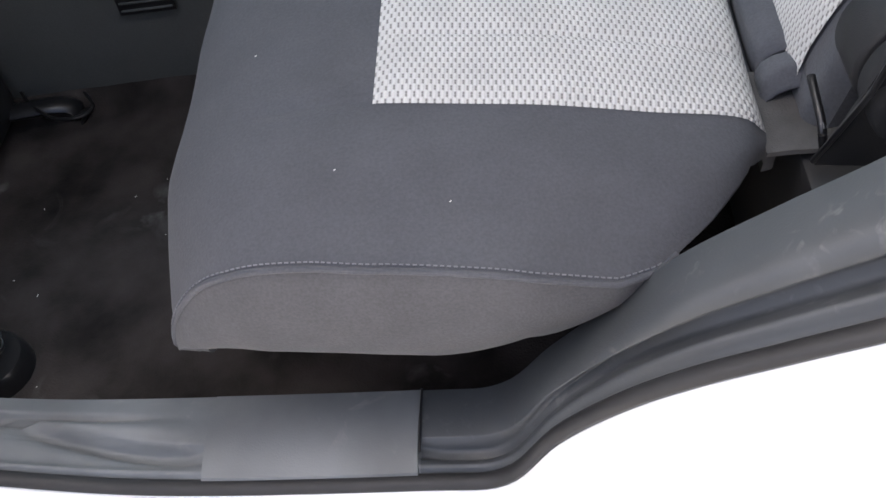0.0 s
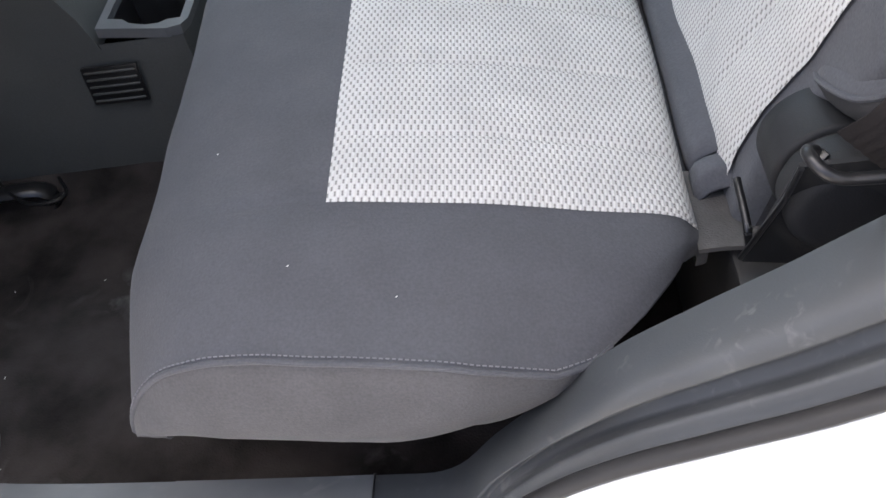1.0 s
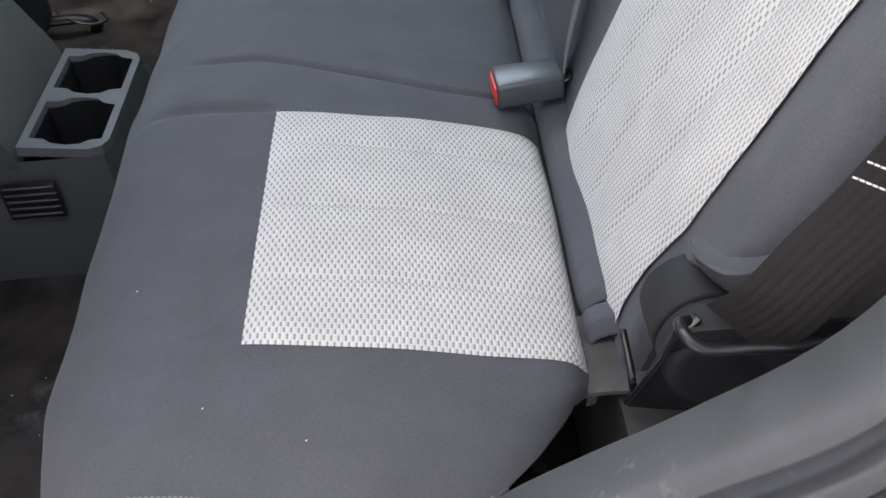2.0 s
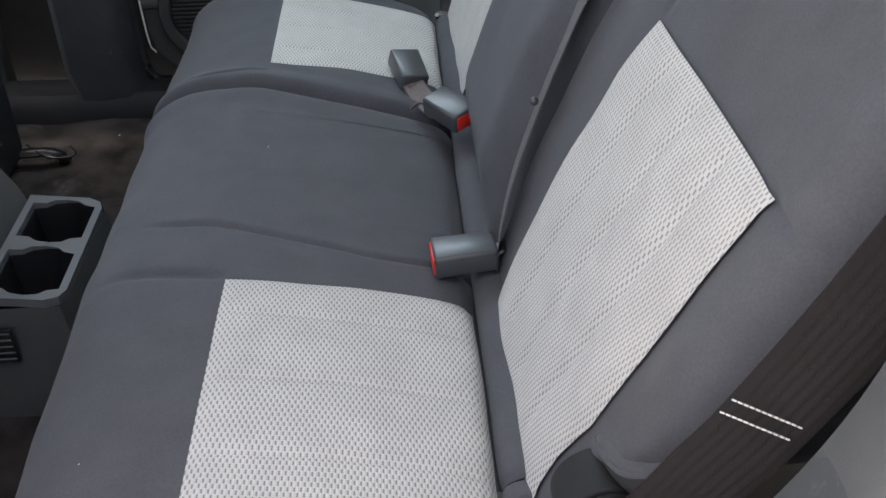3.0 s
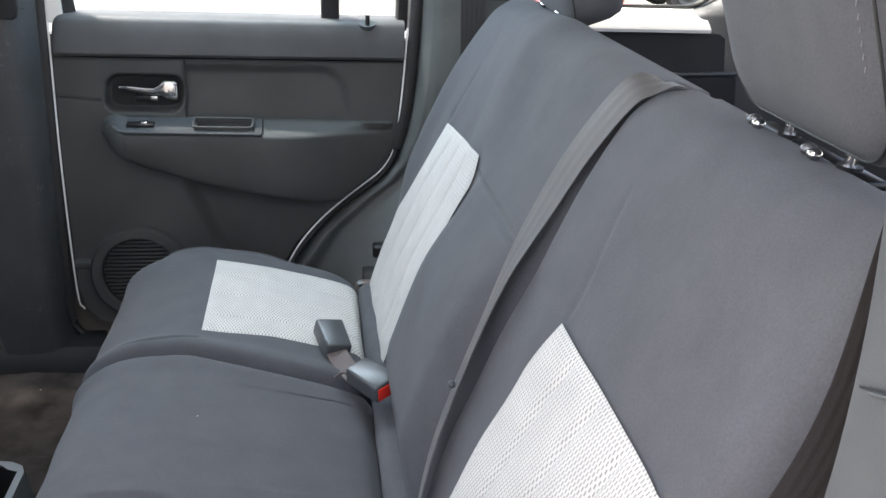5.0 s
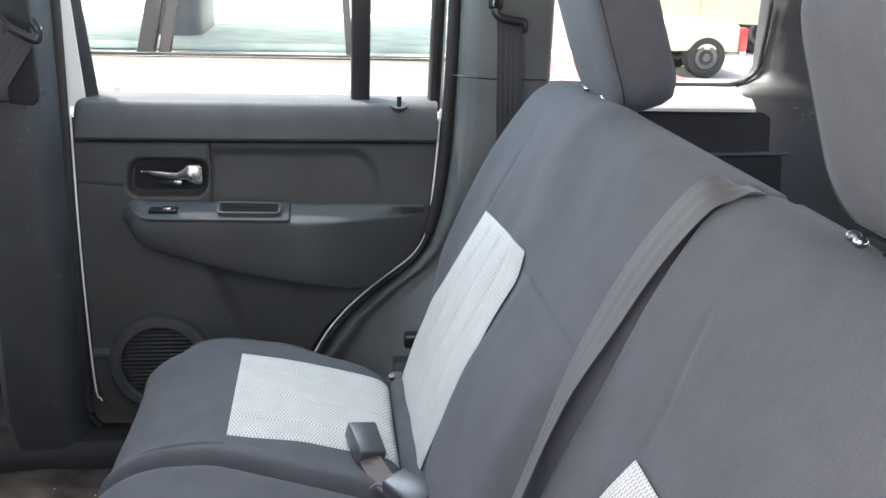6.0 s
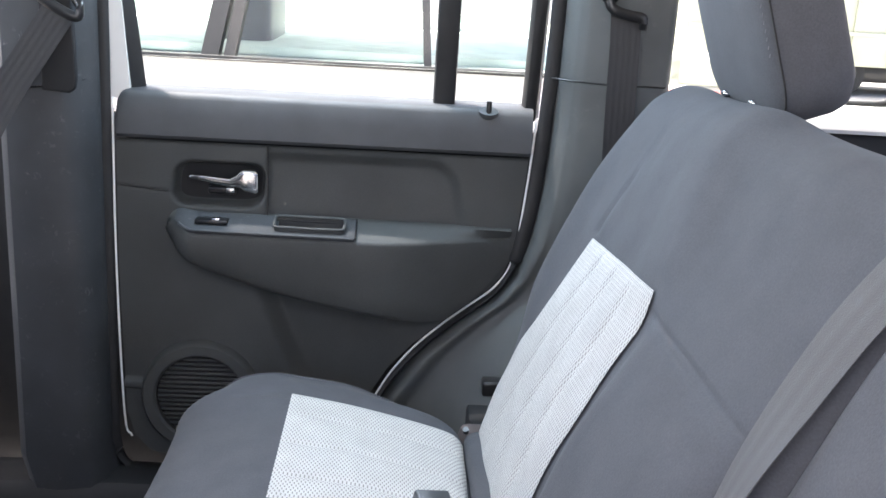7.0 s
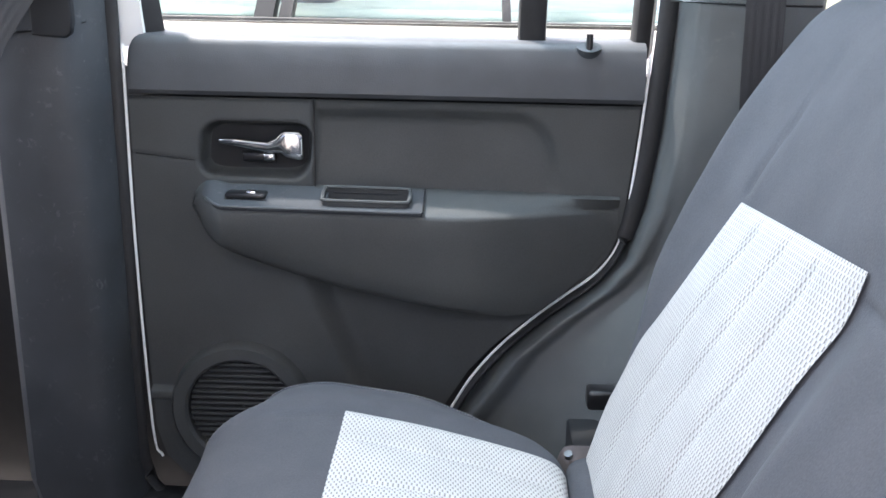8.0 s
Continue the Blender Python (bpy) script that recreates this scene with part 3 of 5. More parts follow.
lobe_i = range(len(lobe_path))
part("bolster_end", sheet(lobe_point, lobe_i, span(1.25, 4.6, 16)), DARK, near_back, "dark rounded cloth bolster end", sharp=180)
# Lining toned near black, so the shade below the bolster is painted in.
part("bolster_lining", sheet(lobe_point, lobe_i, span(-1.7, 1.27, 14)), UNDERSIDE, near_back, "dark lining below the bolster, with its shade in the colour", sharp=180)
part("piping", tube([lobe_point(i, 1.25) for i in lobe_i], 0.0022, 8), DARK, near_back, "slim cloth piping")


# ---- belts and buckles ----
def buckle(m, label, body_mat=GREY_PLASTIC, button=RED):
    root = thing("belt_buckle", label, "seat belt buckle", group="seat belt buckles")
    body = box((0.07, 0.046, 0.027), (0, 0, 0), 0.004, 3)
    for v in body.verts:
        v.co.y *= 1.0 - 0.10 * (v.co.x > 0)
        v.co.z += 0.0012 * (1 - (v.co.y / 0.023) ** 2)
    part("buckle_body", body, body_mat, root, "grey plastic buckle housing")
    part("release_button", box((0.006, 0.039, 0.0205), (-0.0338, 0, 0.0), 0.002), button, root, "red release button" if button == RED else "grey end cap")
    root.matrix_world = m
    return root


b1 = buckle(pose(0.250, -0.200, 0.384, 0, -3, 4), "grey plastic belt buckle with red release button, lying on the seat")
part("stalk", tube(spline([(0.03, 0, 0), (0.045, 0.002, 0.002), (0.06, 0.0, -0.015)], 4), (0.012, 0.004), 10), STEEL, b1, "black stalk")


def aimed(at, ahead, face):
    """A pose whose -x axis points ahead and whose z axis leans towards face."""
    x = -Vector(ahead).normalized()
    y = Vector(face).cross(x).normalized()
    z = x.cross(y)
    return Matrix.Translation(at) @ Matrix((x, y, z)).transposed().to_4x4()


b2 = buckle(aimed((0.204, 0.284, 0.388), (-0.22, 0.93, 0.24), (0.22, -0.26, 0.93)), "grey plastic belt buckle propped upright on the seat", button=GREY_PLASTIC)
to_b2 = b2.matrix_world.inverted()
fold = [to_b2 @ Vector(p) for p in spline([(0.207, 0.258, 0.382), (0.212, 0.240, 0.379), (0.221, 0.218, 0.374), (0.233, 0.190, 0.371), (0.245, 0.165, 0.372)], 4)]
up = to_b2.to_3x3() @ Vector((-0.15, -0.2, 0.95))
part("stalk", ribbon(fold, [tuple(up)] * len(fold), 0.032, 0.004), BROWNWEB, b2, "folded brown webbing")
b3 = buckle(aimed((0.256, 0.122, 0.400), (0.62, -0.78, -0.07), (-0.1, -0.1, 1)), "grey plastic belt buckle with red button lying across the flap")
part("stalk", ribbon(spline([(0.032, 0, 0), (0.05, 0.002, -0.004), (0.066, 0.004, -0.02)], 4), [(0, 0, 1)] * 9, 0.03, 0.004), BROWNWEB, b3, "short brown webbing")

# middle belt over the backrest
mid_belt = thing("center_seat_belt", "dark grey webbing belt running down the backrest", "seat belt")
pts = spline([(0.55, -0.168, 0.889), (0.524, -0.168, 0.891), (0.497, -0.164, 0.879), (0.457, -0.148, 0.815), (0.42, -0.143, 0.744), (0.386, -0.146, 0.678), (0.354, -0.158, 0.605), (0.328, -0.169, 0.54), (0.304, -0.181, 0.47), (0.289, -0.192, 0.40), (0.288, -0.195, 0.35)], 8)
nrm = [(-0.9, -0.30 * step(4, 16, i) + 0.48 * step(26, 48, i), 0.4) for i in range(len(pts))]
part("webbing", ribbon(pts, nrm, 0.040, 0.0016, 3), GREYWEB, mid_belt)
bt = bmesh.new()
bmesh.ops.create_uvsphere(bt, u_segments=12, v_segments=8, radius=0.0046)
bmesh.ops.translate(bt, vec=(0.322, -0.190, 0.560), verts=bt.verts)
part("stop_button", bt, GREY_PLASTIC, mid_belt, "small round stop button")


# ---- far rear door ----
DY = 0.83
DOOR_OUT = [(-0.313, 0.80), (-0.315, 0.53), (-0.309, 0.25), (-0.297, 0.205), (-0.27, 0.175), (-0.23, 0.165), (0.02, 0.165), (0.06, 0.20),
            (0.113, 0.291), (0.144, 0.346), (0.183, 0.395), (0.225, 0.435), (0.266, 0.469), (0.305, 0.50), (0.328, 0.528), (0.340, 0.558), (0.347, 0.60), (0.356, 0.70), (0.362, 0.80)]
door = thing("rear_door", "closed rear door with dark grained plastic trim panel", "car door")
LZ = [0.165, 0.168, 0.175, 0.205, 0.25, 0.53, 0.80]
LX = [-0.20, -0.24, -0.27, -0.297, -0.309, -0.315, -0.313]
RZ = [0.165, 0.20, 0.291, 0.346, 0.395, 0.435, 0.469, 0.50, 0.528, 0.558, 0.60, 0.70, 0.80]
RX = [0.02, 0.06, 0.113, 0.144, 0.183, 0.225, 0.266, 0.305, 0.328, 0.340, 0.347, 0.356, 0.362]


def inside(x, z, x0, x1, z0, z1, soft):
    return step(x0 - soft, x0 + soft, x) * step(x1 + soft, x1 - soft, x) * step(z0 - soft, z0 + soft, z) * step(z1 + soft, z1 - soft, z)


def rounded(x, z, cx, cz, hx, hz, r):
    """Signed distance to a rounded rectangle."""
    qx, qz = abs(x - cx) - hx + r, abs(z - cz) - hz + r
    return math.hypot(max(qx, 0), max(qz, 0)) + min(max(qx, qz), 0) - r


def door_y(x, z):
    """How far out the door trim lies: recesses are positive."""
    d = 0.0
    sd = rounded(x + 0.22 * (z - 0.66), z, 0.07, 0.655, 0.182, 0.068, 0.045)
    d += 0.014 * step(0.004, -0.02, sd) * step(-0.0685, -0.0665, x) * lerp(0.35, 1.0, step(0.60, 0.70, z))
    sd = rounded(x - 0.1 * (z - 0.66), z, -0.149, 0.6635, 0.0735, 0.0365, 0.024)
    d += 0.032 * step(0.003, -0.007, sd)
    d += 0.004 * (bump(x, -0.0695, 0.0016) * step(0.60, 0.62, z))
    d -= 0.006 * (1 - step(0.735, 0.729, z))
    line = -0.086 + (0.471 - z) * 0.42
    d += 0.028 * step(line - 0.002, line + 0.034, x) * step(0.50, 0.47, z) * step(0.33, 0.10, x - line)
    d += 0.0025 * (bump(z, 0.655 - 0.10 * (x + 0.3), 0.0016) * step(-0.225, -0.23, x))
    d -= 0.010 * step(0.296, 0.30, z) * step(0.315, 0.312, z) * step(-0.268, -0.272, x)
    d += 0.012 * step(0.45, 0.2, z) * step(0.0, 0.03, math.hypot(x + 0.18, z - 0.288) - 0.09) * 0.4
    return DY + d


us = span(0, 1, 190)
zs = span(0.166, 0.7335, 170)
part("trim_panel", sheet(lambda u, z: (lambda x: (x, door_y(x, z), z))(lerp(np.interp(z, LZ, LX), np.interp(z, RZ, RX), u)), us, zs), PLASTIC, door, "black grained plastic lower trim", sharp=180)
part("door_shell", plate(DOOR_OUT, DY + 0.09, DY + 0.05, 0.004), RUBBER, door, "black door shell edge")


def upper_ring(x, z0=0.736, z1=0.812):
    z1 -= 0.02 * (1 - math.sqrt(max(0.0, 1 - max(0.0, (-0.291 - x) / 0.02) ** 2)))
    return [(x, DY + 0.07, z0), (x, DY - 0.004, z0), (x, DY - 0.009, z0 + 0.006), (x, DY - 0.007, lerp(z0, z1, 0.5)), (x, DY - 0.003, z1 - 0.012), (x, DY + 0.002, z1 - 0.004), (x, DY + 0.010, z1), (x, DY + 0.04, z1 + 0.002), (x, DY + 0.07, z1 + 0.002)]


part("upper_trim", loft([upper_ring(x) for x in [-0.311, -0.310, -0.307, -0.303, -0.298, -0.292] + span(-0.28, 0.35, 12) + [0.358, 0.36]]), TRIM, door, "grey grained plastic window sill trim")


def armrest_ring(x):
    t = (x + 0.235) / 0.57
    top = 0.60 - 0.006 * t + 0.012 * step(0.1, 0.0, t)
    bot = float(np.interp(x, [-0.235, -0.21, -0.15, -0.08, 0.0, 0.1, 0.19, 0.235, 0.27, 0.305, 0.335], [0.585, 0.555, 0.53, 0.508, 0.487, 0.468, 0.454, 0.454, 0.480, 0.510, 0.555]))
    dep = 0.072 * step(-0.02, 0.10, t) * step(1.04, 0.60, t) + 0.002
    nose = 1 - math.sqrt(1 - min(1.0, max(0.0, 1 - t / 0.075)) ** 2)
    top -= 0.024 * nose
    lift = 1 - 0.9 * nose
    y1 = DY - dep
    return [(x, DY + 0.01, top + 0.02 * lift), (x, DY - 0.012 * lift, top + 0.016 * lift), (x, lerp(DY, y1, 0.7), top + 0.006 * lift), (x, y1 + 0.005, top + 0.0005), (x, y1 + 0.0012, top - 0.002), (x, y1, top - 0.006), (x, y1 - 0.0004, top - 0.014 * lift), (x, y1 - 0.001, lerp(top, bot, 0.35)), (x, lerp(DY, y1, 0.94), lerp(top, bot, 0.7)),
            (x, lerp(DY, y1, 0.86), bot + 0.008), (x, lerp(DY, y1, 0.78), bot), (x, DY + 0.01, bot + 0.004)]


arm = loft([armrest_ring(x) for x in span(-0.235, -0.17, 18) + span(-0.16, 0.27, 43) + span(0.28, 0.338, 8)])
hollow = [q for q in arm.faces if -0.05 < q.calc_center_median().x < 0.058 and q.calc_center_median().z > 0.596 and DY - 0.066 < q.calc_center_median().y < DY - 0.012]
bmesh.ops.delete(arm, geom=hollow, context="FACES")
part("armrest", arm, PLASTIC, door, "black plastic armrest bulge", sharp=60)
cx = 0.02


def arm_top(x, k, up=0.0):
    r = armrest_ring(x)
    a, b = r[1], r[3]
    return (x, lerp(a[1], b[1] - 0.004, k), lerp(a[2], b[2], k) + 0.004 + up)


sw = part("switch_plate", thicken(sheet(arm_top, span(-0.215, 0.078, 42), span(0, 1, 10), lambda x, k: -0.049 < x < 0.057 and 0.2 < k < 0.8), 0.006), ARCH, door, "black switch plate on the armrest")
part("plate_edge", tube([(lambda p: (p[0], p[1] - 0.001, p[2]))(arm_top(x, 1.0)) for x in span(-0.205, 0.076, 24)], 0.0022, 8), GREY_PLASTIC, sw, "thin paler edge")
pocket = [arm_top(x, k, 0.0065) for x, k in spline([(-0.052, 0.3), (-0.046, 0.2), (0.0, 0.19), (0.052, 0.2), (0.06, 0.3), (0.06, 0.68), (0.052, 0.8), (0.0, 0.81), (-0.046, 0.8), (-0.052, 0.68)], 4, closed=True)]
part("pull_pocket", loft([[(x, y, z - d) for x, y, z in pocket] for d in (0.0, 0.006, 0.030)] + [[(lerp(0.004, x, 0.1), lerp(DY - 0.04, y, 0.1), z - 0.034) for x, y, z in pocket]], caps=False), PLASTIC, sw, "hollow pull pocket")
part("pocket_rim", tube(pocket, 0.0026, 8, closed=True), PLASTIC, sw, "rounded pocket rim")
part("plate_joint", tube([arm_top(0.079, k, 0.0005) for k in span(0, 1, 6)], 0.0012, 6), GLOSSY, sw, "thin dark joint")
part("window_switch", box((0.052, 0.024, 0.007), (-0.153, DY - 0.043, 0.613), 0.002, 2), GLOSSY, sw, "black window switch")
part("switch_rocker", box((0.014, 0.012, 0.006), (-0.146, DY - 0.046, 0.6165), 0.002, 2), CHROME, sw, "bright switch rocker")
for run in (DOOR_OUT[:4], DOOR_OUT[8:]):
    part("edge_strip", tube(spline([(x + 0.004 * math.copysign(1, x - cx), DY - 0.001, z) for x, z in run], 5), 0.0020, 8), PAINT, door, "thin white painted door edge")
LEVER = [(-0.199, 0.674, 0.003, 0.004), (-0.196, 0.674, 0.007, 0.008), (-0.175, 0.6725, 0.010, 0.011), (-0.150, 0.669, 0.0125, 0.013), (-0.132, 0.667, 0.015, 0.014),
         (-0.121, 0.670, 0.021, 0.016), (-0.114, 0.6735, 0.030, 0.018), (-0.108, 0.672, 0.037, 0.018), (-0.090, 0.670, 0.040, 0.018), (-0.086, 0.669, 0.034, 0.014)]


def lever_ring(x, zc, h, w):
    """A rounded oblong cut through the handle lever."""
    return [(x, DY + 0.006 - 0.5 * w * math.copysign(abs(math.cos(a)) ** 0.55, math.cos(a)), zc + 0.5 * h * math.copysign(abs(math.sin(a)) ** 0.55, math.sin(a))) for a in (2 * math.pi * k / 20 for k in range(20))]


part("door_handle", loft([lever_ring(*q) for q in LEVER]), CHROME, door, "chrome inner handle")
part("handle_cup", sheet(lambda a, r: (lambda x, z: (x + 0.1 * (z - 0.66), door_y(x + 0.1 * (z - 0.66), z) - 0.0012, z))(-0.149 + 0.067 * r * math.copysign(abs(math.cos(a)) ** 0.4, math.cos(a)), 0.6635 + 0.030 * r * math.copysign(abs(math.sin(a)) ** 0.4, math.sin(a))), span(0, 2 * math.pi, 48), span(0.02, 1, 8)), SHADE_PLASTIC, door, "black handle cup", sharp=180)
part("trim_joint", tube([(-0.0695, door_y(-0.0695, z) - 0.0035, z) for z in span(0.612, 0.733, 12)], 0.0011, 6), GLOSSY, door, "thin dark joint")
part("trim_joint", tube([(x, door_y(x, 0.655 - 0.10 * (x + 0.3)) - 0.002, 0.655 - 0.10 * (x + 0.3)) for x in span(-0.309, -0.232, 8)], 0.001, 6), GLOSSY, door, "thin dark joint")
lk = part("lock_lever", box((0.046, 0.012, 0.013), (-0.145, DY + 0.010, 0.653), 0.004, 3), STEEL, door, "dark lock lever")
part("lever_tip", box((0.016, 0.010, 0.010), (-0.131, DY + 0.006, 0.654), 0.003, 3), CHROME, lk, "bright lever tip")


def disc(r0, r1, y0, y1, c, n=48):
    """A round rim from radius r0 to r1 facing the cabin."""
    def ring(r, y):
        return [(c[0] + r * math.cos(2 * math.pi * k / n), y, c[1] + r * math.sin(2 * math.pi * k / n)) for k in range(n)]
    return loft([ring(r1 + 0.004, y0), ring(r1, y1 + 0.004), ring(r1 - 0.004, y1), ring(r0 + 0.004, y1), ring(r0, y1 + 0.004), ring(r0, y0)])


SC = (-0.18, 0.288)
sp = part("speaker_bezel", disc(0.076, 0.100, DY + 0.01, DY - 0.018, SC), PLASTIC, door, "round black speaker rim")
part("speaker_cone", disc(0.0005, 0.078, DY + 0.012, DY - 0.002, SC), RUBBER, sp)
for k in range(-8, 9):
    zz = k * 0.0085
    w = math.sqrt(0.074 ** 2 - zz ** 2)
    part("slat", box((2 * w, 0.006, 0.0035), (SC[0], DY - 0.007, SC[1] + zz), 0.001, 1), PLASTIC, sp)

# window frame, bar and glass
FRAME_T = 1.30


def bar(a, b, w, d, mat, parent, name, y=None):
    a, b = Vector(a), Vector(b)
    q = (b - a).to_track_quat("Z", "Y").to_matrix().to_4x4()
    return part(name, box((w, d, (b - a).length), (a + b) / 2, 0.006, 2, q), mat, parent)


bar((-0.286, 0.868, 0.79), (-0.332, 0.815, FRAME_T), 0.022, 0.03, RUBBER, door, "window_frame")
bar((0.214, 0.868, 0.79), (0.214, 0.815, FRAME_T), 0.036, 0.03, RUBBER, door, "window_bar")
bar((0.356, 0.868, 0.79), (0.362, 0.815, FRAME_T), 0.022, 0.03, RUBBER, door, "window_frame")
bar((-0.32, 0.80, FRAME_T), (0.37, 0.80, FRAME_T), 0.03, 0.03, RUBBER, door, "window_frame")
part("painted_frame", loft([[(-0.334, 0.842 + dy, z), (-0.297 - dx, 0.842 + dy, z), (-0.297 - dx, 0.875 + dy, z), (-0.334, 0.875 + dy, z)] for z, dx, dy in ((0.795, -0.006, 0.0), (FRAME_T, 0.022, -0.03))]), PAINT, door, "white painted window frame")
part("painted_frame", sheet(lambda k, t: (lerp(0.362, 0.374 + 0.004 * t, k), lerp(0.872, 0.83, t), lerp(0.79, FRAME_T, t)), [0, 1], [0, 1]), PAINT, door, "white painted window frame")
g = sheet(lambda x, t: (x, lerp(0.888, 0.835, t), lerp(0.79, FRAME_T, t)), [-0.31, 0.36], [0, 1])
pane = part("window_glass", thicken(g, 0.004), GLASS, door, "clear side window glass")
pane.visible_shadow = False
part("lock_knob_base", tube([(0.286, DY + 0.006, 0.796), (0.286, DY - 0.003, 0.808)], (0.016, 0.010), 20), GREY_PLASTIC, door, "small grey lock knob surround")
part("lock_knob", tube([(0.286, DY - 0.004, 0.802), (0.286, DY - 0.004, 0.824)], 0.0045, 10), GLOSSY, door, "black lock knob")

# ---- far side pillars and trims ----
bp = thing("pillar_trim", "plastic centre pillar trim in shade tone, with seat belt", "pillar trim", kind="structure")
# Darker plastic than the door: the front seat's shade is in the colour.
part("pillar", loft([[(-0.334 + dx, 0.86, z), (-0.334 + dx, 0.812, z), (-0.337 + dx - 0.3 * c, 0.795, z), (-0.344 + dx - c, 0.772, z), (-0.353 + dx - 1.3 * c, 0.760, z), (-0.366 + dx - 1.3 * c, 0.754, z), (-0.42 + dx, 0.750, z), (-0.456 + dx, 0.752, z), (-0.470 + dx, 0.766, z), (-0.475 + dx, 0.80, z), (-0.478 + dx, 0.86, z)] for z, dx, c in ((0.06, 0.06, 0), (0.12, 0.02, 0), (0.2, 0.0, 0), (0.5, 0, 0), (0.65, 0, 0.002), (0.8, 0.0, 0.008), (0.95, 0.0, 0.014), (FRAME_T + 0.06, -0.004, 0.018))]), ARCH, bp, "plastic pillar cover, darkened for the front seat's shade")
ring_out = [(-0.330, FRAME_T + 0.04), (-0.330, 0.95), (-0.334, 0.53), (-0.334, 0.24), (-0.32, 0.165), (-0.27, 0.13), (-0.2, 0.12), (0.02, 0.14), (0.069, 0.194), (0.121, 0.286), (0.152, 0.340), (0.190, 0.387), (0.231, 0.428), (0.272, 0.461), (0.311, 0.492), (0.336, 0.525), (0.349, 0.556), (0.360, 0.60), (0.374, 0.70), (0.386, 0.95), (0.386, FRAME_T + 0.04)]
part("cover_joint", tube(spline([(-0.345, 0.785, 0.83), (-0.372, 0.762, 0.822), (-0.42, 0.748, 0.818), (-0.50, 0.758, 0.815)], 6), 0.0014, 6), GLOSSY, bp, "thin dark joint")
part("webbing", ribbon(spline([(-0.362, 0.738, 0.936), (-0.405, 0.728, 0.868), (-0.452, 0.716, 0.792), (-0.51, 0.69, 0.66), (-0.545, 0.66, 0.50)], 5), [(0.25, -1, 0.15)] * 21, 0.047, 0.0016, 5), DARKWEB, bp, "slate seat belt webbing")
part("belt_guide", tube(spline([(-0.40, 0.734, 0.968), (-0.385, 0.730, 0.95), (-0.36, 0.730, 0.935), (-0.338, 0.732, 0.926), (-0.334, 0.738, 0.94), (-0.345, 0.742, 0.958)], 5), (0.006, 0.008), 10), GLOSSY, bp, "black curved belt guide")
part("adjuster_cover", plate([(-0.398, 0.815), (-0.358, 0.812), (-0.350, 0.818), (-0.347, 0.832), (-0.352, 1.06), (-0.398, 1.06)], 0.757, 0.7465, 0.003, 3), SHADE_PLASTIC, bp, "dark height adjuster cover")
rim = spline([(x, DY - 0.001, z) for x, z in ring_out], 5)
part("door_seal", tube(rim, (0.012, 0.0048), 10), RUBBER, bp, "black rubber door seal")

cp = thing("rear_pillar_trim", "dark plastic rear pillar trim beside the bench", "pillar trim", kind="structure")
OPEN_X = [0.02, 0.074, 0.126, 0.194, 0.255, 0.316, 0.348, 0.370, 0.383, 0.389, 0.392, 0.392]
OPEN_Z = [0.10, 0.19, 0.283, 0.384, 0.441, 0.488, 0.53, 0.6, 0.7, 0.80, 0.95, FRAME_T + 0.06]
BACK_X = [0.30, 0.33, 0.38, 0.44, 0.48, 0.515, 0.54, 0.56, 0.572, 0.575, 0.575, 0.575]


def arch_cover(t, k):
    """Wheel arch cover that runs up into the rear pillar: a rolled lip at the door, then a hollow sweep."""
    x = lerp(np.interp(t, range(12), OPEN_X), np.interp(t, range(12), BACK_X), k)
    z = float(np.interp(t, range(12), OPEN_Z))
    low = 0.845 - 0.047 * step(0.0, 0.05, k) + 0.012 * step(0.07, 0.2, k) - 0.115 * step(0.12, 1.0, k)
    high = float(np.interp(k, [0, 0.05, 0.12, 0.2, 0.5, 0.9, 0.97, 1], [0.85, 0.815, 0.795, 0.785, 0.765, 0.775, 0.80, 0.87]))
    return (x, lerp(low, high, step(0.44, 0.72, z)), z + 0.02 * k * (1 - step(0.5, 0.7, z)))


part("pillar_cover", sheet(arch_cover, sorted(set(span(0, 9, 54)) | {9.5, 10, 11}), sorted(set(span(0, 0.2, 14)) | set(span(0.2, 1, 22)))), ARCHGREY, cp, "grey grained plastic wheel arch and pillar cover", sharp=180)

part("trim_joint", tube([(0.383, 0.816, 0.868), (0.404, 0.784, 0.868), (0.47, 0.764, 0.866), (0.556, 0.774, 0.866)], 0.0015, 6), GLOSSY, cp, "thin dark joint")

# far seat belt on the rear pillar
fb = thing("seat_belt", "dark grey webbing belt hanging from the pillar guide", "seat belt")
part("webbing", ribbon([(0.478, 0.757, 0.975), (0.48, 0.752, 0.93), (0.484, 0.752, 0.80), (0.488, 0.75, 0.70), (0.48, 0.74, 0.5)], [(0, -1, 0)] * 5, 0.047), DARKWEB, fb)
part("belt_guide", tube(spline([(0.452, 0.757, 1.02), (0.448, 0.752, 1.0), (0.452, 0.748, 0.986), (0.462, 0.746, 0.979), (0.482, 0.746, 0.974), (0.502, 0.748, 0.97), (0.505, 0.752, 0.955)], 5), (0.006, 0.008), 10), GLOSSY, fb, "black curved belt guide")
part("guide_bolt", box((0.026, 0.02, 0.04), (0.452, 0.762, 1.01), 0.008, 3), GLOSSY, fb, "black bolt cover")

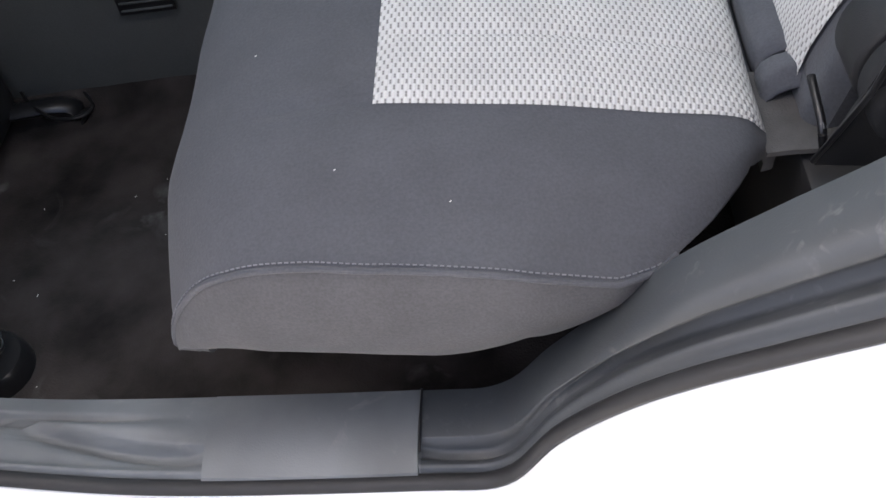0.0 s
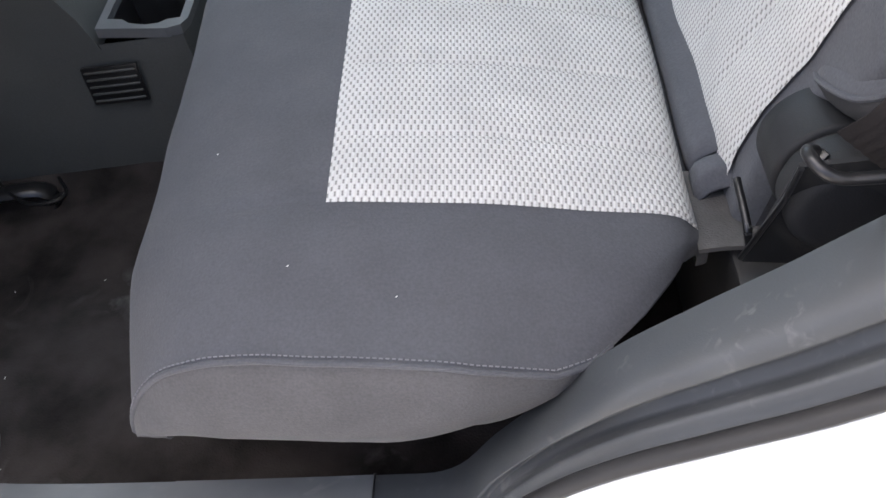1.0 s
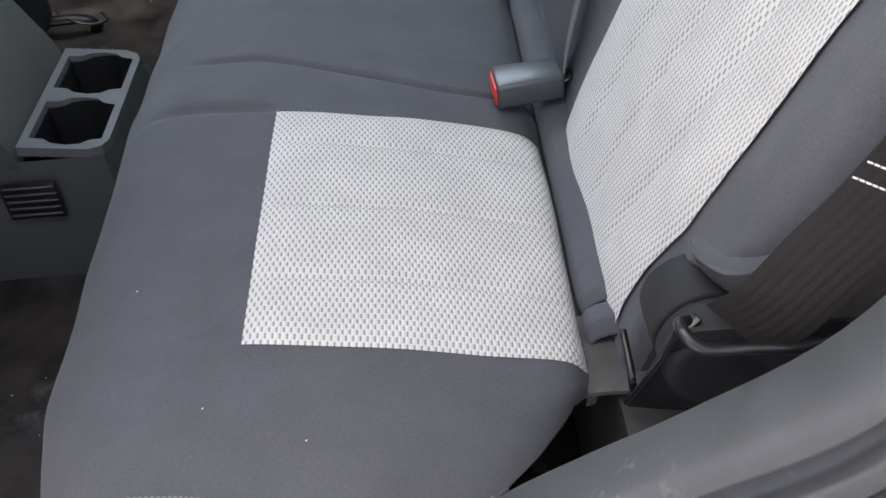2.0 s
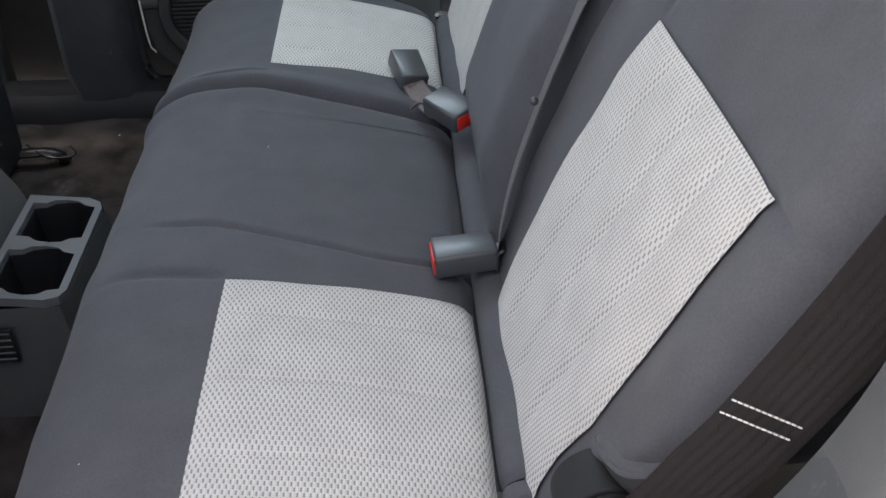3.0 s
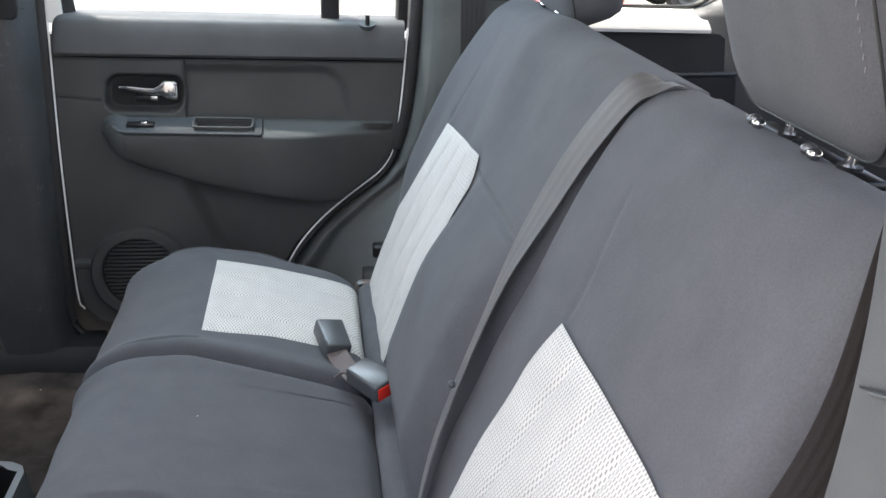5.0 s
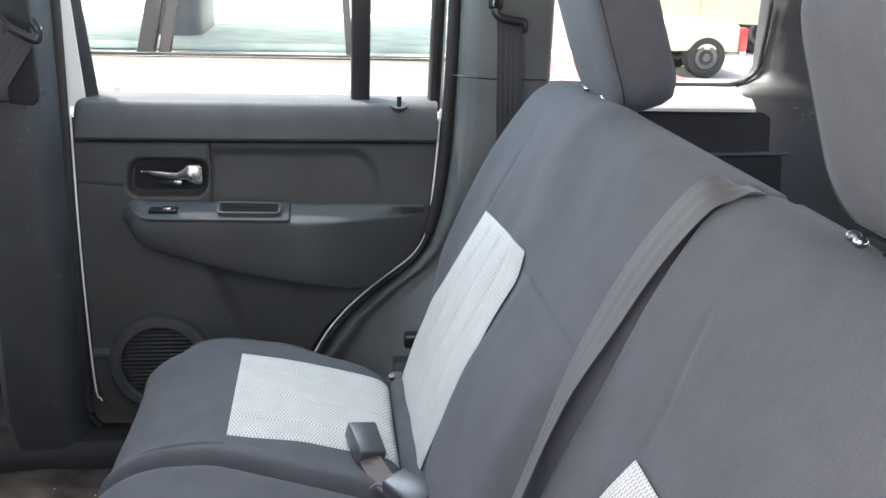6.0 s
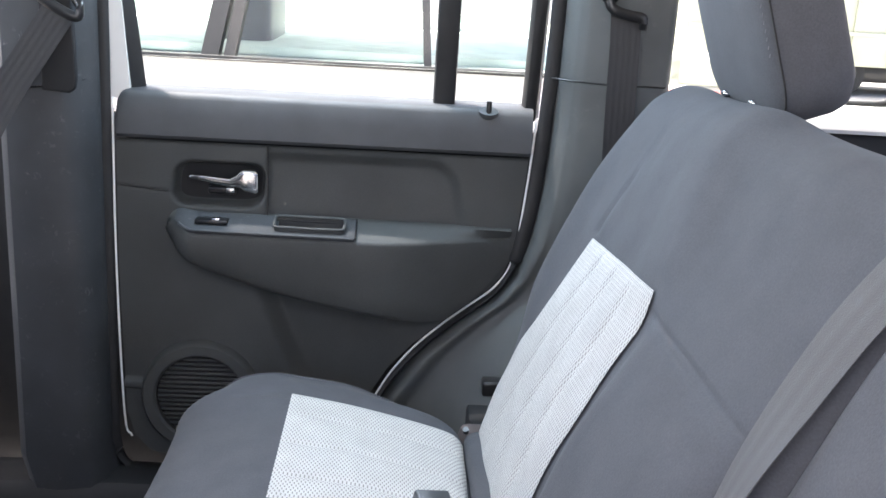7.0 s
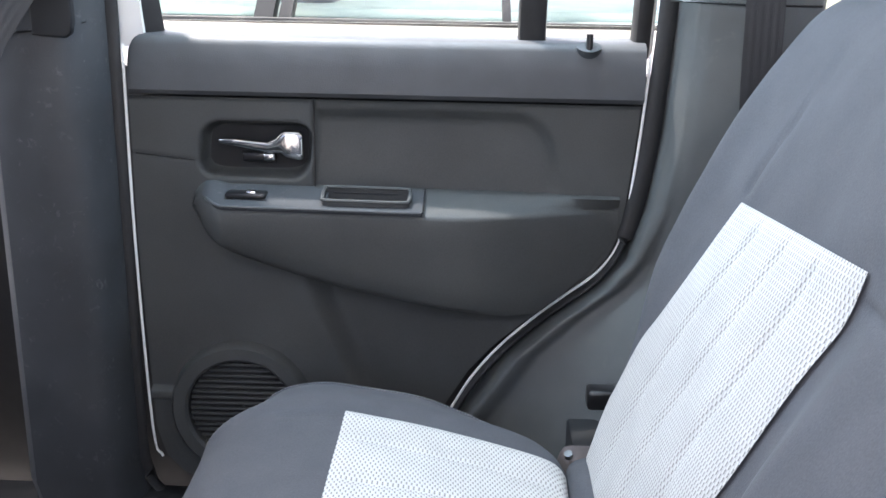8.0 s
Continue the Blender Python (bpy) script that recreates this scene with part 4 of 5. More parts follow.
# rear quarter panel and window
qp = thing("quarter_panel", "dark plastic cargo side panel below the rear quarter window", "side panel", kind="structure")
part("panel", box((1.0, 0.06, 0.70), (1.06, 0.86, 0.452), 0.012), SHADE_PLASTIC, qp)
part("window_ledge", loft([[(x, 0.93, 0.846), (x, 0.885, 0.846), (x, 0.83, 0.82), (x, 0.815, 0.809), (x, 0.815, 0.803), (x, 0.93, 0.803)] for x in (0.56, 0.99)]), PALE_PLASTIC, qp, "smooth pale grey plastic window ledge")
part("pillar", loft([[(x0, 0.93, z), (x0, 0.885, z), (x0 + 0.03, 0.845, z), (x0 + 0.12, 0.815, z), (1.25, 0.77, z), (1.36, 0.66, z), (1.4, 0.93, z)] for z, x0 in ((0.1, 1.02), (0.83, 0.95), (0.843, 0.965), (0.85, 0.99), (0.862, 1.012), (0.88, 1.022), (1.05, 1.025), (FRAME_T + 0.06, 1.0))]), ARCH, qp, "dark plastic tailgate pillar cover")
part("window_seal", tube(spline([(0.57, 0.884, 0.846), (0.9, 0.884, 0.846), (0.965, 0.884, 0.849), (0.995, 0.884, 0.86), (1.014, 0.884, 0.88), (1.018, 0.88, 0.92), (1.02, 0.87, 1.05), (1.0, 0.84, FRAME_T)], 5), 0.005, 8), RUBBER, qp, "black window seal")
part("storage_lid", plate([(0.82, 0.71), (1.15, 0.718), (1.17, 0.71), (1.18, 0.69), (1.18, 0.4), (0.82, 0.4)], 0.84, 0.822, 0.008, 3), SHADE_PLASTIC, qp, "dark storage cover")
part("storage_rim", tube(spline([(0.82, 0.822, 0.713), (1.15, 0.822, 0.721), (1.175, 0.822, 0.712), (1.184, 0.822, 0.69), (1.184, 0.822, 0.45)], 5), 0.005, 8), TRIM, qp)
g = sheet(lambda x, t: (x, lerp(0.875, 0.83, t), lerp(0.80, FRAME_T, t)), [0.56, 1.06], [0, 1])
gp = part("window_glass", thicken(g, 0.004), GLASS, qp, "clear quarter window glass")
gp.visible_shadow = False

# roof, tailgate, front bulkhead that close the cabin
tagged(link("ceiling", box((2.9, 1.69, 0.04), (-0.05, 0.105, FRAME_T + 0.08), 0.01), HEADLINER), "pale grey cloth headliner", "ceiling", kind="structure")
tagged(link("tailgate", box((0.06, 1.7, 0.72), (1.42, 0.0, 0.44), 0.01), PLASTIC), "dark plastic tailgate lining", "tailgate", kind="structure")
tagged(link("cargo_floor", box((0.86, 1.6, 0.05), (1.0, 0.0, 0.22), 0.005), CARPET), "charcoal carpeted cargo floor", "floor", kind="structure")
tagged(link("dashboard", box((0.4, 1.5, 0.6), (-1.75, 0.0, 0.36), 0.05, 4), PLASTIC), "dark plastic dashboard", "dashboard", kind="structure")
tagged(link("front_door_far", box((1.1, 0.06, 0.72), (-1.16, 0.86, 0.45), 0.02), PLASTIC), "dark plastic front door lining", "car door", kind="structure")
tagged(link("front_door_near", box((1.0, 0.06, 0.72), (-1.12, -0.86, 0.45), 0.02), PLASTIC), "dark plastic front door lining", "car door", kind="structure")
tagged(link("near_quarter_wall", box((0.95, 0.06, 0.75), (0.98, -0.84, 0.42), 0.02), PLASTIC), "dark plastic cargo side lining", "side panel", kind="structure")
tagged(link("near_pillar", box((0.13, 0.08, 1.2), (-0.5, -0.83, 0.65), 0.02), PLASTIC), "dark plastic centre pillar cover", "pillar trim", kind="structure")

# Backing sheet added so that gaps in the far trim look dark.
tagged(link("side_gap_backing", box((3.1, 0.03, 0.8), (-0.2, 0.955, 0.36), 0.004), RUBBER), "added black backing that keeps outside light out of the trim gaps", "car body", kind="structure")

# Box added to close the gap below the bench, coloured as its shade.
tagged(link("bench_gap_filler", box((0.34, 1.40, 0.235), (0.445, 0.04, 0.2125), 0.004), RUBBER), "added black box filling the shaded gap below the rear bench", "seat base", kind="structure")

# far sill
sl = thing("far_door_sill", "black plastic door sill trim along the carpet", "door sill", kind="structure")
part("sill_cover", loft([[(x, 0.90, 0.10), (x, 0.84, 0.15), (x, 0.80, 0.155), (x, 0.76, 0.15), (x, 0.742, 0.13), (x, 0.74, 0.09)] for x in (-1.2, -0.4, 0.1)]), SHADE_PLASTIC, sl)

# ---- centre console ----
con = thing("center_console", "black plastic centre console with two cup holders and side vent", "console", at=(-0.003, -0.012, 0))


def well(yc):
    pts = [(-0.311, yc - 0.040), (-0.294, yc - 0.041), (-0.285, yc - 0.049), (-0.268, yc - 0.052), (-0.252, yc - 0.049), (-0.244, yc - 0.041), (-0.230, yc - 0.037),
           (-0.230, yc + 0.037), (-0.244, yc + 0.041), (-0.252, yc + 0.049), (-0.268, yc + 0.052), (-0.285, yc + 0.049), (-0.294, yc + 0.041), (-0.311, yc + 0.040)]
    return pts


def rim_slab():
    bm = bmesh.new()
    outer = [(-0.32, -0.116), (-0.242, -0.116), (-0.227, -0.108), (-0.221, -0.094), (-0.221, 0.094), (-0.227, 0.108), (-0.242, 0.116), (-0.32, 0.116)]
    def zt(x):
        return 0.300 - 0.12 * (x + 0.265)
    vo = [bm.verts.new((x, y, zt(x))) for x, y in outer]
    edges = [bm.edges.new((vo[i], vo[(i + 1) % len(vo)])) for i in range(len(vo))]
    for yc in (-0.056, 0.056):
        vi = [bm.verts.new((x, y, zt(x))) for x, y in well(yc)]
        edges += [bm.edges.new((vi[i], vi[(i + 1) % len(vi)])) for i in range(len(vi))]
    bmesh.ops.triangle_fill(bm, edges=edges, use_beauty=True)
    r = bmesh.ops.extrude_face_region(bm, geom=bm.faces[:])
    bmesh.ops.translate(bm, vec=(0, 0, -0.012), verts=[v for v in r["geom"] if isinstance(v, bmesh.types.BMVert)])
    return bm


part("cup_holder_rim", rim_slab(), CONSOLE_RIM, con, "grey plastic cup holder rim", sharp=25)
for yc in (-0.056, 0.056):
    part("cup_well", loft([[(x, y, 0.296) for x, y in well(yc)], [(lerp(-0.266, x, 0.85), lerp(yc, y, 0.85), 0.225) for x, y in well(yc)], [(lerp(-0.266, x, 0.02), lerp(yc, y, 0.02), 0.223) for x, y in well(yc)]], caps=False), GLOSSY, con, "black cup well")
part("body", loft([[(-0.216, -0.12, z0), (-0.206, -0.1, z0), (-0.206, 0.1, z0), (-0.216, 0.12, z0), (-0.9, 0.13, z0), (-0.9, -0.13, z0)] for z0 in (0.08, 0.2)] +
                  [[(-0.226, -0.114, 0.286), (-0.22, -0.094, 0.286), (-0.22, 0.094, 0.286), (-0.226, 0.114, 0.286), (-0.9, 0.125, 0.286), (-0.9, -0.125, 0.286)]], caps=False), PLASTIC, con, "black plastic console body")
part("armrest_box", loft([[(-0.322, y, 0.28), (-0.335, y, 0.32), (-0.40, y, 0.44), (-0.42, y, 0.45), (-0.85, y, 0.45), (-0.87, y, 0.28)] for y in (-0.118, -0.11, 0.11, 0.118)]), PLASTIC, con, "black padded console lid")
vent = part("vent", box((0.066, 0.004, 0.05), (-0.318, -0.1275, 0.24), 0.001), GLOSSY, con, "black air vent")
for k in range(5):
    part("slat", box((0.06, 0.005, 0.003), (-0.318, -0.129, 0.221 + k * 0.0095), 0.001, 1), PLASTIC, vent)

# ---- front seats ----
def front_seat(cy, label):
    root = thing("front_seat", label, "car seat", group="front seats")
    part("backrest", loft([[(-0.63 + dx + 0.075 * math.sin(a), cy + 0.26 * w * math.copysign(abs(math.cos(a)) ** 0.5, math.cos(a)), z) for a in (2 * math.pi * j / 28 for j in range(28))]
                           for k, (z, w, dx) in enumerate(((0.22, 0.8, -0.02), (0.26, 0.96, -0.01), (0.45, 1.0, 0.03), (0.7, 0.97, 0.10), (0.88, 0.85, 0.15), (0.95, 0.7, 0.165)))]), DARK, root, "dark cloth front seat back")
    part("cushion", box((0.5, 0.5, 0.14), (-0.84, cy, 0.33), 0.05, 4), DARK, root, "dark cloth front seat cushion")
    rest = part("headrest", box((0.10, 0.27, 0.20), (-0.485, cy, 1.09), 0.04, 4, pose(0, 0, 0, 0, -8, 0)), DARK, root, "dark cloth headrest")
    for sy in (-0.05, 0.05):
        part("post", tube([(-0.47, cy + sy, 0.92), (-0.48, cy + sy, 1.02)], 0.005, 10), CHROME, rest, "chrome post")
    part("frame", box((0.46, 0.44, 0.22), (-0.74, cy, 0.22), 0.03, 3), SHADE_PLASTIC, root, "black steel seat frame")
    for sy in (-0.17, 0.17):
        part("rail", tube(spline([(-0.62, cy + sy, 0.13), (-0.49, cy + sy + 0.02, 0.13), (-0.45, cy + sy + 0.03, 0.12), (-0.44, cy + sy + 0.03, 0.10)], 5), (0.014, 0.008), 10), STEEL, root, "black steel seat rail")
        part("rail_stop", tube(spline([(-0.51, cy + sy + 0.046, 0.135), (-0.487, cy + sy + 0.018, 0.135), (-0.455, cy + sy - 0.005, 0.132), (-0.425, cy + sy - 0.004, 0.13), (-0.412, cy + sy + 0.011, 0.13), (-0.43, cy + sy + 0.04, 0.13)], 5), 0.0022, 8), STEEL, root, "black wire rail stop")
    return root


front_seat(-0.37, "dark cloth front seat seen from behind with steel rails")
front_seat(0.37, "dark cloth front seat seen from behind beside the closed door")


# ---- near door sill and wheel arch trim ----
near = thing("door_sill", "scuffed slate plastic sill trim of the open rear doorway", "door sill", kind="structure")
# stations along the doorway: x, inner y, inner z, outer y, outer z
ST = [(-0.62, -0.605, 0.19, -0.672, 0.215), (-0.45, -0.617, 0.19, -0.685, 0.205), (-0.30, -0.634, 0.19, -0.704, 0.195), (-0.18, -0.642, 0.19, -0.715, 0.19), (0.0, -0.650, 0.19, -0.722, 0.19),
      (0.06, -0.655, 0.20, -0.724, 0.195), (0.10, -0.66, 0.25, -0.733, 0.262), (0.14, -0.675, 0.31, -0.745, 0.315), (0.18, -0.685, 0.365, -0.755, 0.352), (0.23, -0.69, 0.405, -0.765, 0.385), (0.29, -0.70, 0.455, -0.777, 0.425), (0.36, -0.712, 0.525, -0.79, 0.485),
      (0.41, -0.718, 0.625, -0.792, 0.575), (0.437, -0.72, 0.74, -0.792, 0.70), (0.447, -0.718, 0.84, -0.79, 0.83), (0.452, -0.705, 0.95, -0.775, 0.95), (0.46, -0.67, 1.1, -0.745, 1.1), (0.462, -0.62, 1.3, -0.69, 1.3)]
st = spline(ST, 6)


def sill_point(i, k):
    x, yi, zi, yo, zo = st[int(i)]
    y, z = lerp(yi, yo, k), lerp(zi, zo, k)
    plate_here = inside(x, 0, -0.165, 0.0, -1, 1, 0.003)
    edge = lerp(0.64, 0.70, step(0.05, 0.2, x)) - 0.46 * step(-0.18, -0.42, x)
    wave = 0.006 * bump(k, 0.30, 0.05) * step(-0.2, -0.24, x) * step(-0.62, -0.36, x)
    groove = wave + (0.013 * step(edge - 0.012, edge + 0.016, k) - 0.008 * step(edge + 0.14, edge + 0.18, k)) * (1 - plate_here)
    ridge = 0.004 * bump(k, 0.42, 0.10) * step(-0.18, -0.21, x) + 0.005 * bump(k, 0.9, 0.05) * (1 - plate_here)
    arch = step(0.05, 0.16, x)
    return (x, y - 0.010 * arch * math.sin(math.pi * min(1, k * 1.4)) + 1.1 * groove * arch, z + 0.006 * math.sin(math.pi * min(1, k)) + 0.012 * arch * math.sin(math.pi * min(1.0, k * 1.2)) - groove + ridge)


split_at = next(i for i in range(len(st)) if st[i][0] > -0.004)
part("sill_trim", sheet(sill_point, list(range(split_at + 1)), span(0, 1, 40)), SILL, near, "scuffed slate plastic trim", sharp=180)
pillar_at = next(i for i in range(len(st)) if st[i][2] > 0.60)
part("arch_trim", sheet(sill_point, list(range(split_at, pillar_at + 1)), span(0, 1, 40)), ARCH_NEAR, near, "dark slate plastic arch trim", sharp=180)
part("pillar_trim", sheet(sill_point, list(range(pillar_at, len(st))), span(0, 1, 40)), PILLAR, near, "slate plastic pillar trim", sharp=180)
joint_at = next(i for i in range(len(st)) if st[i][2] > 0.835)
part("pillar_joint", tube([(lambda p: (p[0] - 0.001, p[1] - 0.0005, p[2]))(sill_point(joint_at, k)) for k in span(0.12, 0.50, 12)], 0.0008, 6), PILLAR, near, "worn edge of the pillar joint")
part("pillar_gap", tube([(lambda p: (p[0] - 0.0005, p[1] - 0.0005, p[2] + 0.003))(sill_point(joint_at, k)) for k in span(0.05, 0.6, 12)], 0.0008, 6), GLOSSY, near, "dark joint above it")
def along(x):
    i = max(0, min(len(st) - 2, next((q for q in range(len(st) - 1) if st[q + 1][0] >= x), 0)))
    a, b = st[i], st[i + 1]
    return [lerp(a[q], b[q], (x - a[0]) / (b[0] - a[0] + 1e-9)) for q in range(5)]


def tread(x, k):
    _, yi, zi, yo, zo = along(x)
    return (x, lerp(yi - 0.0005, yo - 0.004, k), lerp(zi, zo, k) + 0.006 * math.sin(math.pi * k) + 0.0016 - 0.006 * step(0.94, 1.0, k))


part("tread_plate", thicken(sheet(tread, span(-0.163, -0.0015, 12), span(0, 1, 14)), 0.003), SILL, near, "flat scuffed tread plate")
part("joint", tube([(0.0, lerp(-0.652, -0.706, k), 0.1955 + 0.003 * math.sin(3 * k)) for k in span(0, 1, 6)], 0.001, 6), GLOSSY, near, "thin dark joint")
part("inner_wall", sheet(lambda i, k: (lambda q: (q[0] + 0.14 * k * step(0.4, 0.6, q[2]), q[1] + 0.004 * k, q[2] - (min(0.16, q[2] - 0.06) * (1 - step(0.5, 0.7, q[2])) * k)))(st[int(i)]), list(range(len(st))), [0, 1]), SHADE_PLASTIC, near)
part("door_seal", tube([(q[0], q[3] - 0.003, q[4] - 0.003) for q in st], (0.0065, 0.005), 10), RUBBER, near, "black rubber door seal")
part("body_flange", sheet(lambda i, k: (st[int(i)][0], st[int(i)][3] - 0.007 - 0.26 * k, st[int(i)][4] - 0.006 - 0.10 * k), list(range(len(st))), span(0, 1, 6)), PAINT, near, "white painted body edge", sharp=180)

track = thing("seat_track_cover", "black plastic seat track cover on the carpet", "seat track")
part("cover", loft([[(-0.41 + 0.045 * w * math.cos(a) - 0.03, -0.535 + 0.04 * w * math.sin(a), z) for a in (2 * math.pi * k / 24 for k in range(24))] for z, w in ((0.09, 1.05), (0.112, 1.0), (0.118, 0.9), (0.12, 0.6))]), GLOSSY, track)

# ---- hinge hardware beside the bench ----
hw = thing("recliner", "black steel recliner mechanism with plastic cover in shade tone", "seat recliner")
part("floor_plate", thicken(sheet(lambda x, y: (x, y, 0.340 + 0.003 * noise.noise(Vector((x * 30, y * 30, 0)))), span(0.252, 0.36, 12), span(-0.584, -0.50, 16)), 0.004), FELT, hw, "dusty grey carpeted plate")
part("latch_loop", tube(spline([(0.278, -0.566, 0.387), (0.278, -0.572, 0.385), (0.2795, -0.594, 0.374), (0.280, -0.600, 0.366), (0.284, -0.600, 0.345)], 6), 0.003, 10), STEEL, hw, "black steel latch rod")
part("latch_tip", tube([(0.2795, -0.5955, 0.3735), (0.280, -0.5985, 0.3712)], 0.0026, 8), GREY_PLASTIC, hw, "small paler piece at the rod bend")


def drum(y0, y1, r, soft, c=(0.326, 0.422), n=40):
    """A round plastic shell lying across the car, its outer end rounded off."""
    rows = [(y0, r * 0.96), (y0 - 0.002, r)] + [(lerp(y0, y1, 0.5), r)] + [(y1 + soft * (1 - math.sin(q)), r - soft * (1 - math.cos(q))) for q in span(0, math.pi / 2, 6)] + [(y1, 0.004)]
    return loft([[(c[0] + q * math.cos(2 * math.pi * k / n), y, c[1] + 0.97 * q * math.sin(2 * math.pi * k / n)) for k in range(n)] for y, q in rows])


# Shells get near-black plastic: the bolster's shade is put into their colour.
part("inner_shell", drum(-0.565, -0.609, 0.0385, 0.004), SHADE_PLASTIC, hw, "plastic recliner shell, darkened for the shade under the bolster", sharp=50)
part("shell_gap", drum(-0.600, -0.618, 0.0340, 0.002), RUBBER, hw, "dark gap between the shells", sharp=50)
part("outer_shell", drum(-0.6125, -0.646, 0.0375, 0.012), SHADE_PLASTIC, hw, "plastic recliner cover, darkened for the shade under the bolster", sharp=50)
part("shell_tab", box((0.022, 0.008, 0.004), (0.302, -0.632, 0.452), 0.0015, 2, pose(0, 0, 0, 10, -38, 20)), GLOSSY, hw, "small black shell tab")
part("bracket_edge", tube(spline([(0.290, -0.650, 0.466), (0.286, -0.644, 0.440), (0.281, -0.630, 0.405), (0.278, -0.616, 0.375), (0.276, -0.602, 0.348)], 6), (0.002, 0.002), 8), GLOSSY, hw, "black bracket flange")
def bracket_point(t, k):
    """Black steel side plate between the hinge and the wheel arch trim."""
    return (lerp(lerp(0.289, 0.277, t), 0.42, k), lerp(lerp(-0.649, -0.603, t), -0.662, k), lerp(lerp(0.466, 0.345, t), lerp(0.478, 0.38, t), k))


part("side_bracket", thicken(sheet(bracket_point, span(0, 1, 8), span(0, 1, 8)), 0.003), SHADE_PLASTIC, hw, "black side bracket")
part("release_bar", tube(spline([(0.294, -0.655, 0.482), (0.284, -0.672, 0.4965), (0.288, -0.684, 0.4945), (0.295, -0.688, 0.4915), (0.305, -0.688, 0.4895), (0.327, -0.688, 0.4885), (0.354, -0.688, 0.4865), (0.39, -0.668, 0.480)], 6), 0.0037, 12), STEEL, hw, "glossy black steel release bar")

nb = thing("seat_belt", "dark brown-grey webbing belt with white cross stitching", "seat belt")
bpts = spline([(0.325, -0.658, 0.474), (0.337, -0.672, 0.50), (0.359, -0.679, 0.545), (0.384, -0.683, 0.589), (0.434, -0.690, 0.696), (0.475, -0.692, 0.80), (0.50, -0.68, 0.92)], 6)
part("webbing", ribbon(bpts, [(-0.35, -1, 0.25)] * len(bpts), 0.050, 0.0020, 8), WEBBING, nb)
for sh in (0.0, 0.010):
    row = bmesh.new()
    base = Vector((0.379 + sh * 0.55, -0.6850, 0.595 + sh * 0.9))
    across = Vector((0.93, -0.19, -0.40)).normalized()
    for k in range(12):
        a = base + across * (-0.022 + k * 0.0038) + Vector((-0.0005, -0.0022, 0.0))
        row = merge(row, tube([a, a + across * 0.0028], 0.00065, 5))
    part("stitching", row, WHITE_THREAD, nb, "white cross stitching")

fa = thing("belt_anchor", "brown plastic belt anchor beside the seat cushion", "belt anchor")
part("anchor_body", box((0.05, 0.05, 0.045), (0.282, 0.63, 0.315), 0.012, 3, pose(0, 0, 0, 15, 10, 20)), BROWNWEB, fa)
part("anchor_screw", tube([(0.265, 0.612, 0.341), (0.264, 0.609, 0.347)], 0.005, 10), GREY_PLASTIC, fa, "dull screw head")
tb = thing("coat_tab", "small black plastic tab on the wheel arch cover", "plastic tab")
part("tab", box((0.05, 0.03, 0.026), (0.318, 0.695, 0.382), 0.005, 3), GLOSSY, tb)

# ---- parked vehicles outside ----
TINT = glass("green_tinted_glass", (0.88, 0.92, 0.89))
YELLOW = material("faded_yellow_paint", (0.46, 0.47, 0.36), 0.5, mottle=0.1, mottle_scale=3)
REDPAINT = material("red_paint", (0.55, 0.03, 0.035), 0.3, coat=0.4, mottle=0.05)
WALLGREY = material("grey_render", (0.3, 0.29, 0.28), 0.9, grain=0.4, grain_scale=80, mottle=0.15, mottle_scale=2)
GREEN_TRIM = material("grey_green_trim", (0.66, 0.72, 0.68), 0.7, mottle=0.2)
TYRE = material("tyre_rubber", (0.02, 0.02, 0.02), 0.8)


def wheel(parent, x, y, z, r=0.34, w=0.22):
    n = 28

    def ring(q, dy):
        return [(x + q * math.cos(2 * math.pi * k / n), y + dy, z + q * math.sin(2 * math.pi * k / n)) for k in range(n)]
    ob = part("wheel", loft([ring(r * 0.62, -w / 2 + 0.02), ring(r * 0.7, -w / 2), ring(r * 0.95, -w / 2), ring(r, -w / 2 + 0.03), ring(r, w / 2 - 0.03), ring(r * 0.95, w / 2), ring(r * 0.62, w / 2)]), TYRE, parent, "black tyre")
    part("rim", loft([ring(r * 0.62, -w / 2 + 0.035), ring(r * 0.55, -w / 2 + 0.01), ring(r * 0.2, -w / 2 + 0.03), ring(r * 0.18, -w / 2 + 0.005), ring(r * 0.02, -w / 2 + 0.004)], caps=False), GREY_PLASTIC, ob, "silver rim")


car = thing("parked_car", "white parked car with black pillars and green tinted windows", "car")
side = [(-3.1, -0.12), (-3.05, 0.45), (-2.9, 0.62), (-2.0, 0.70), (-1.9, 0.738), (0.86, 0.752), (0.93, 0.6), (0.95, -0.12)]
part("body", loft([[(x, y, z if z > 0.3 else z) for x, z in [(lerp(0.0, a, sc), lerp(0.3, b, 1.0)) for a, b in side]] for y, sc in ((2.16, 0.985), (2.12, 1.0), (2.13, 1.0), (3.8, 1.0), (3.84, 0.985))]), PAINT, car, "white painted body", sharp=50)
part("roof", loft([[(-1.3, y, 1.30), (-1.1, y, 1.355), (0.6, y, 1.355), (0.75, y, 1.30)] for y in (2.38, 2.42, 3.54, 3.58)]), PAINT, car, "white roof")
for xb, xt, w in ((-1.75, -1.25, 0.07), (-0.408, -0.315, 0.05), (-0.352, -0.26, 0.032), (0.228, 0.19, 0.022), (0.83, 0.70, 0.06)):
    part("pillar", loft([[(xb - w / 2, 2.14, 0.74), (xb + w / 2, 2.14, 0.74), (xb + w / 2, 2.20, 0.74), (xb - w / 2, 2.20, 0.74)], [(xt - w / 2, 2.38, 1.32), (xt + w / 2, 2.38, 1.32), (xt + w / 2, 2.44, 1.32), (xt - w / 2, 2.44, 1.32)]]), RUBBER, car, "black window pillar")
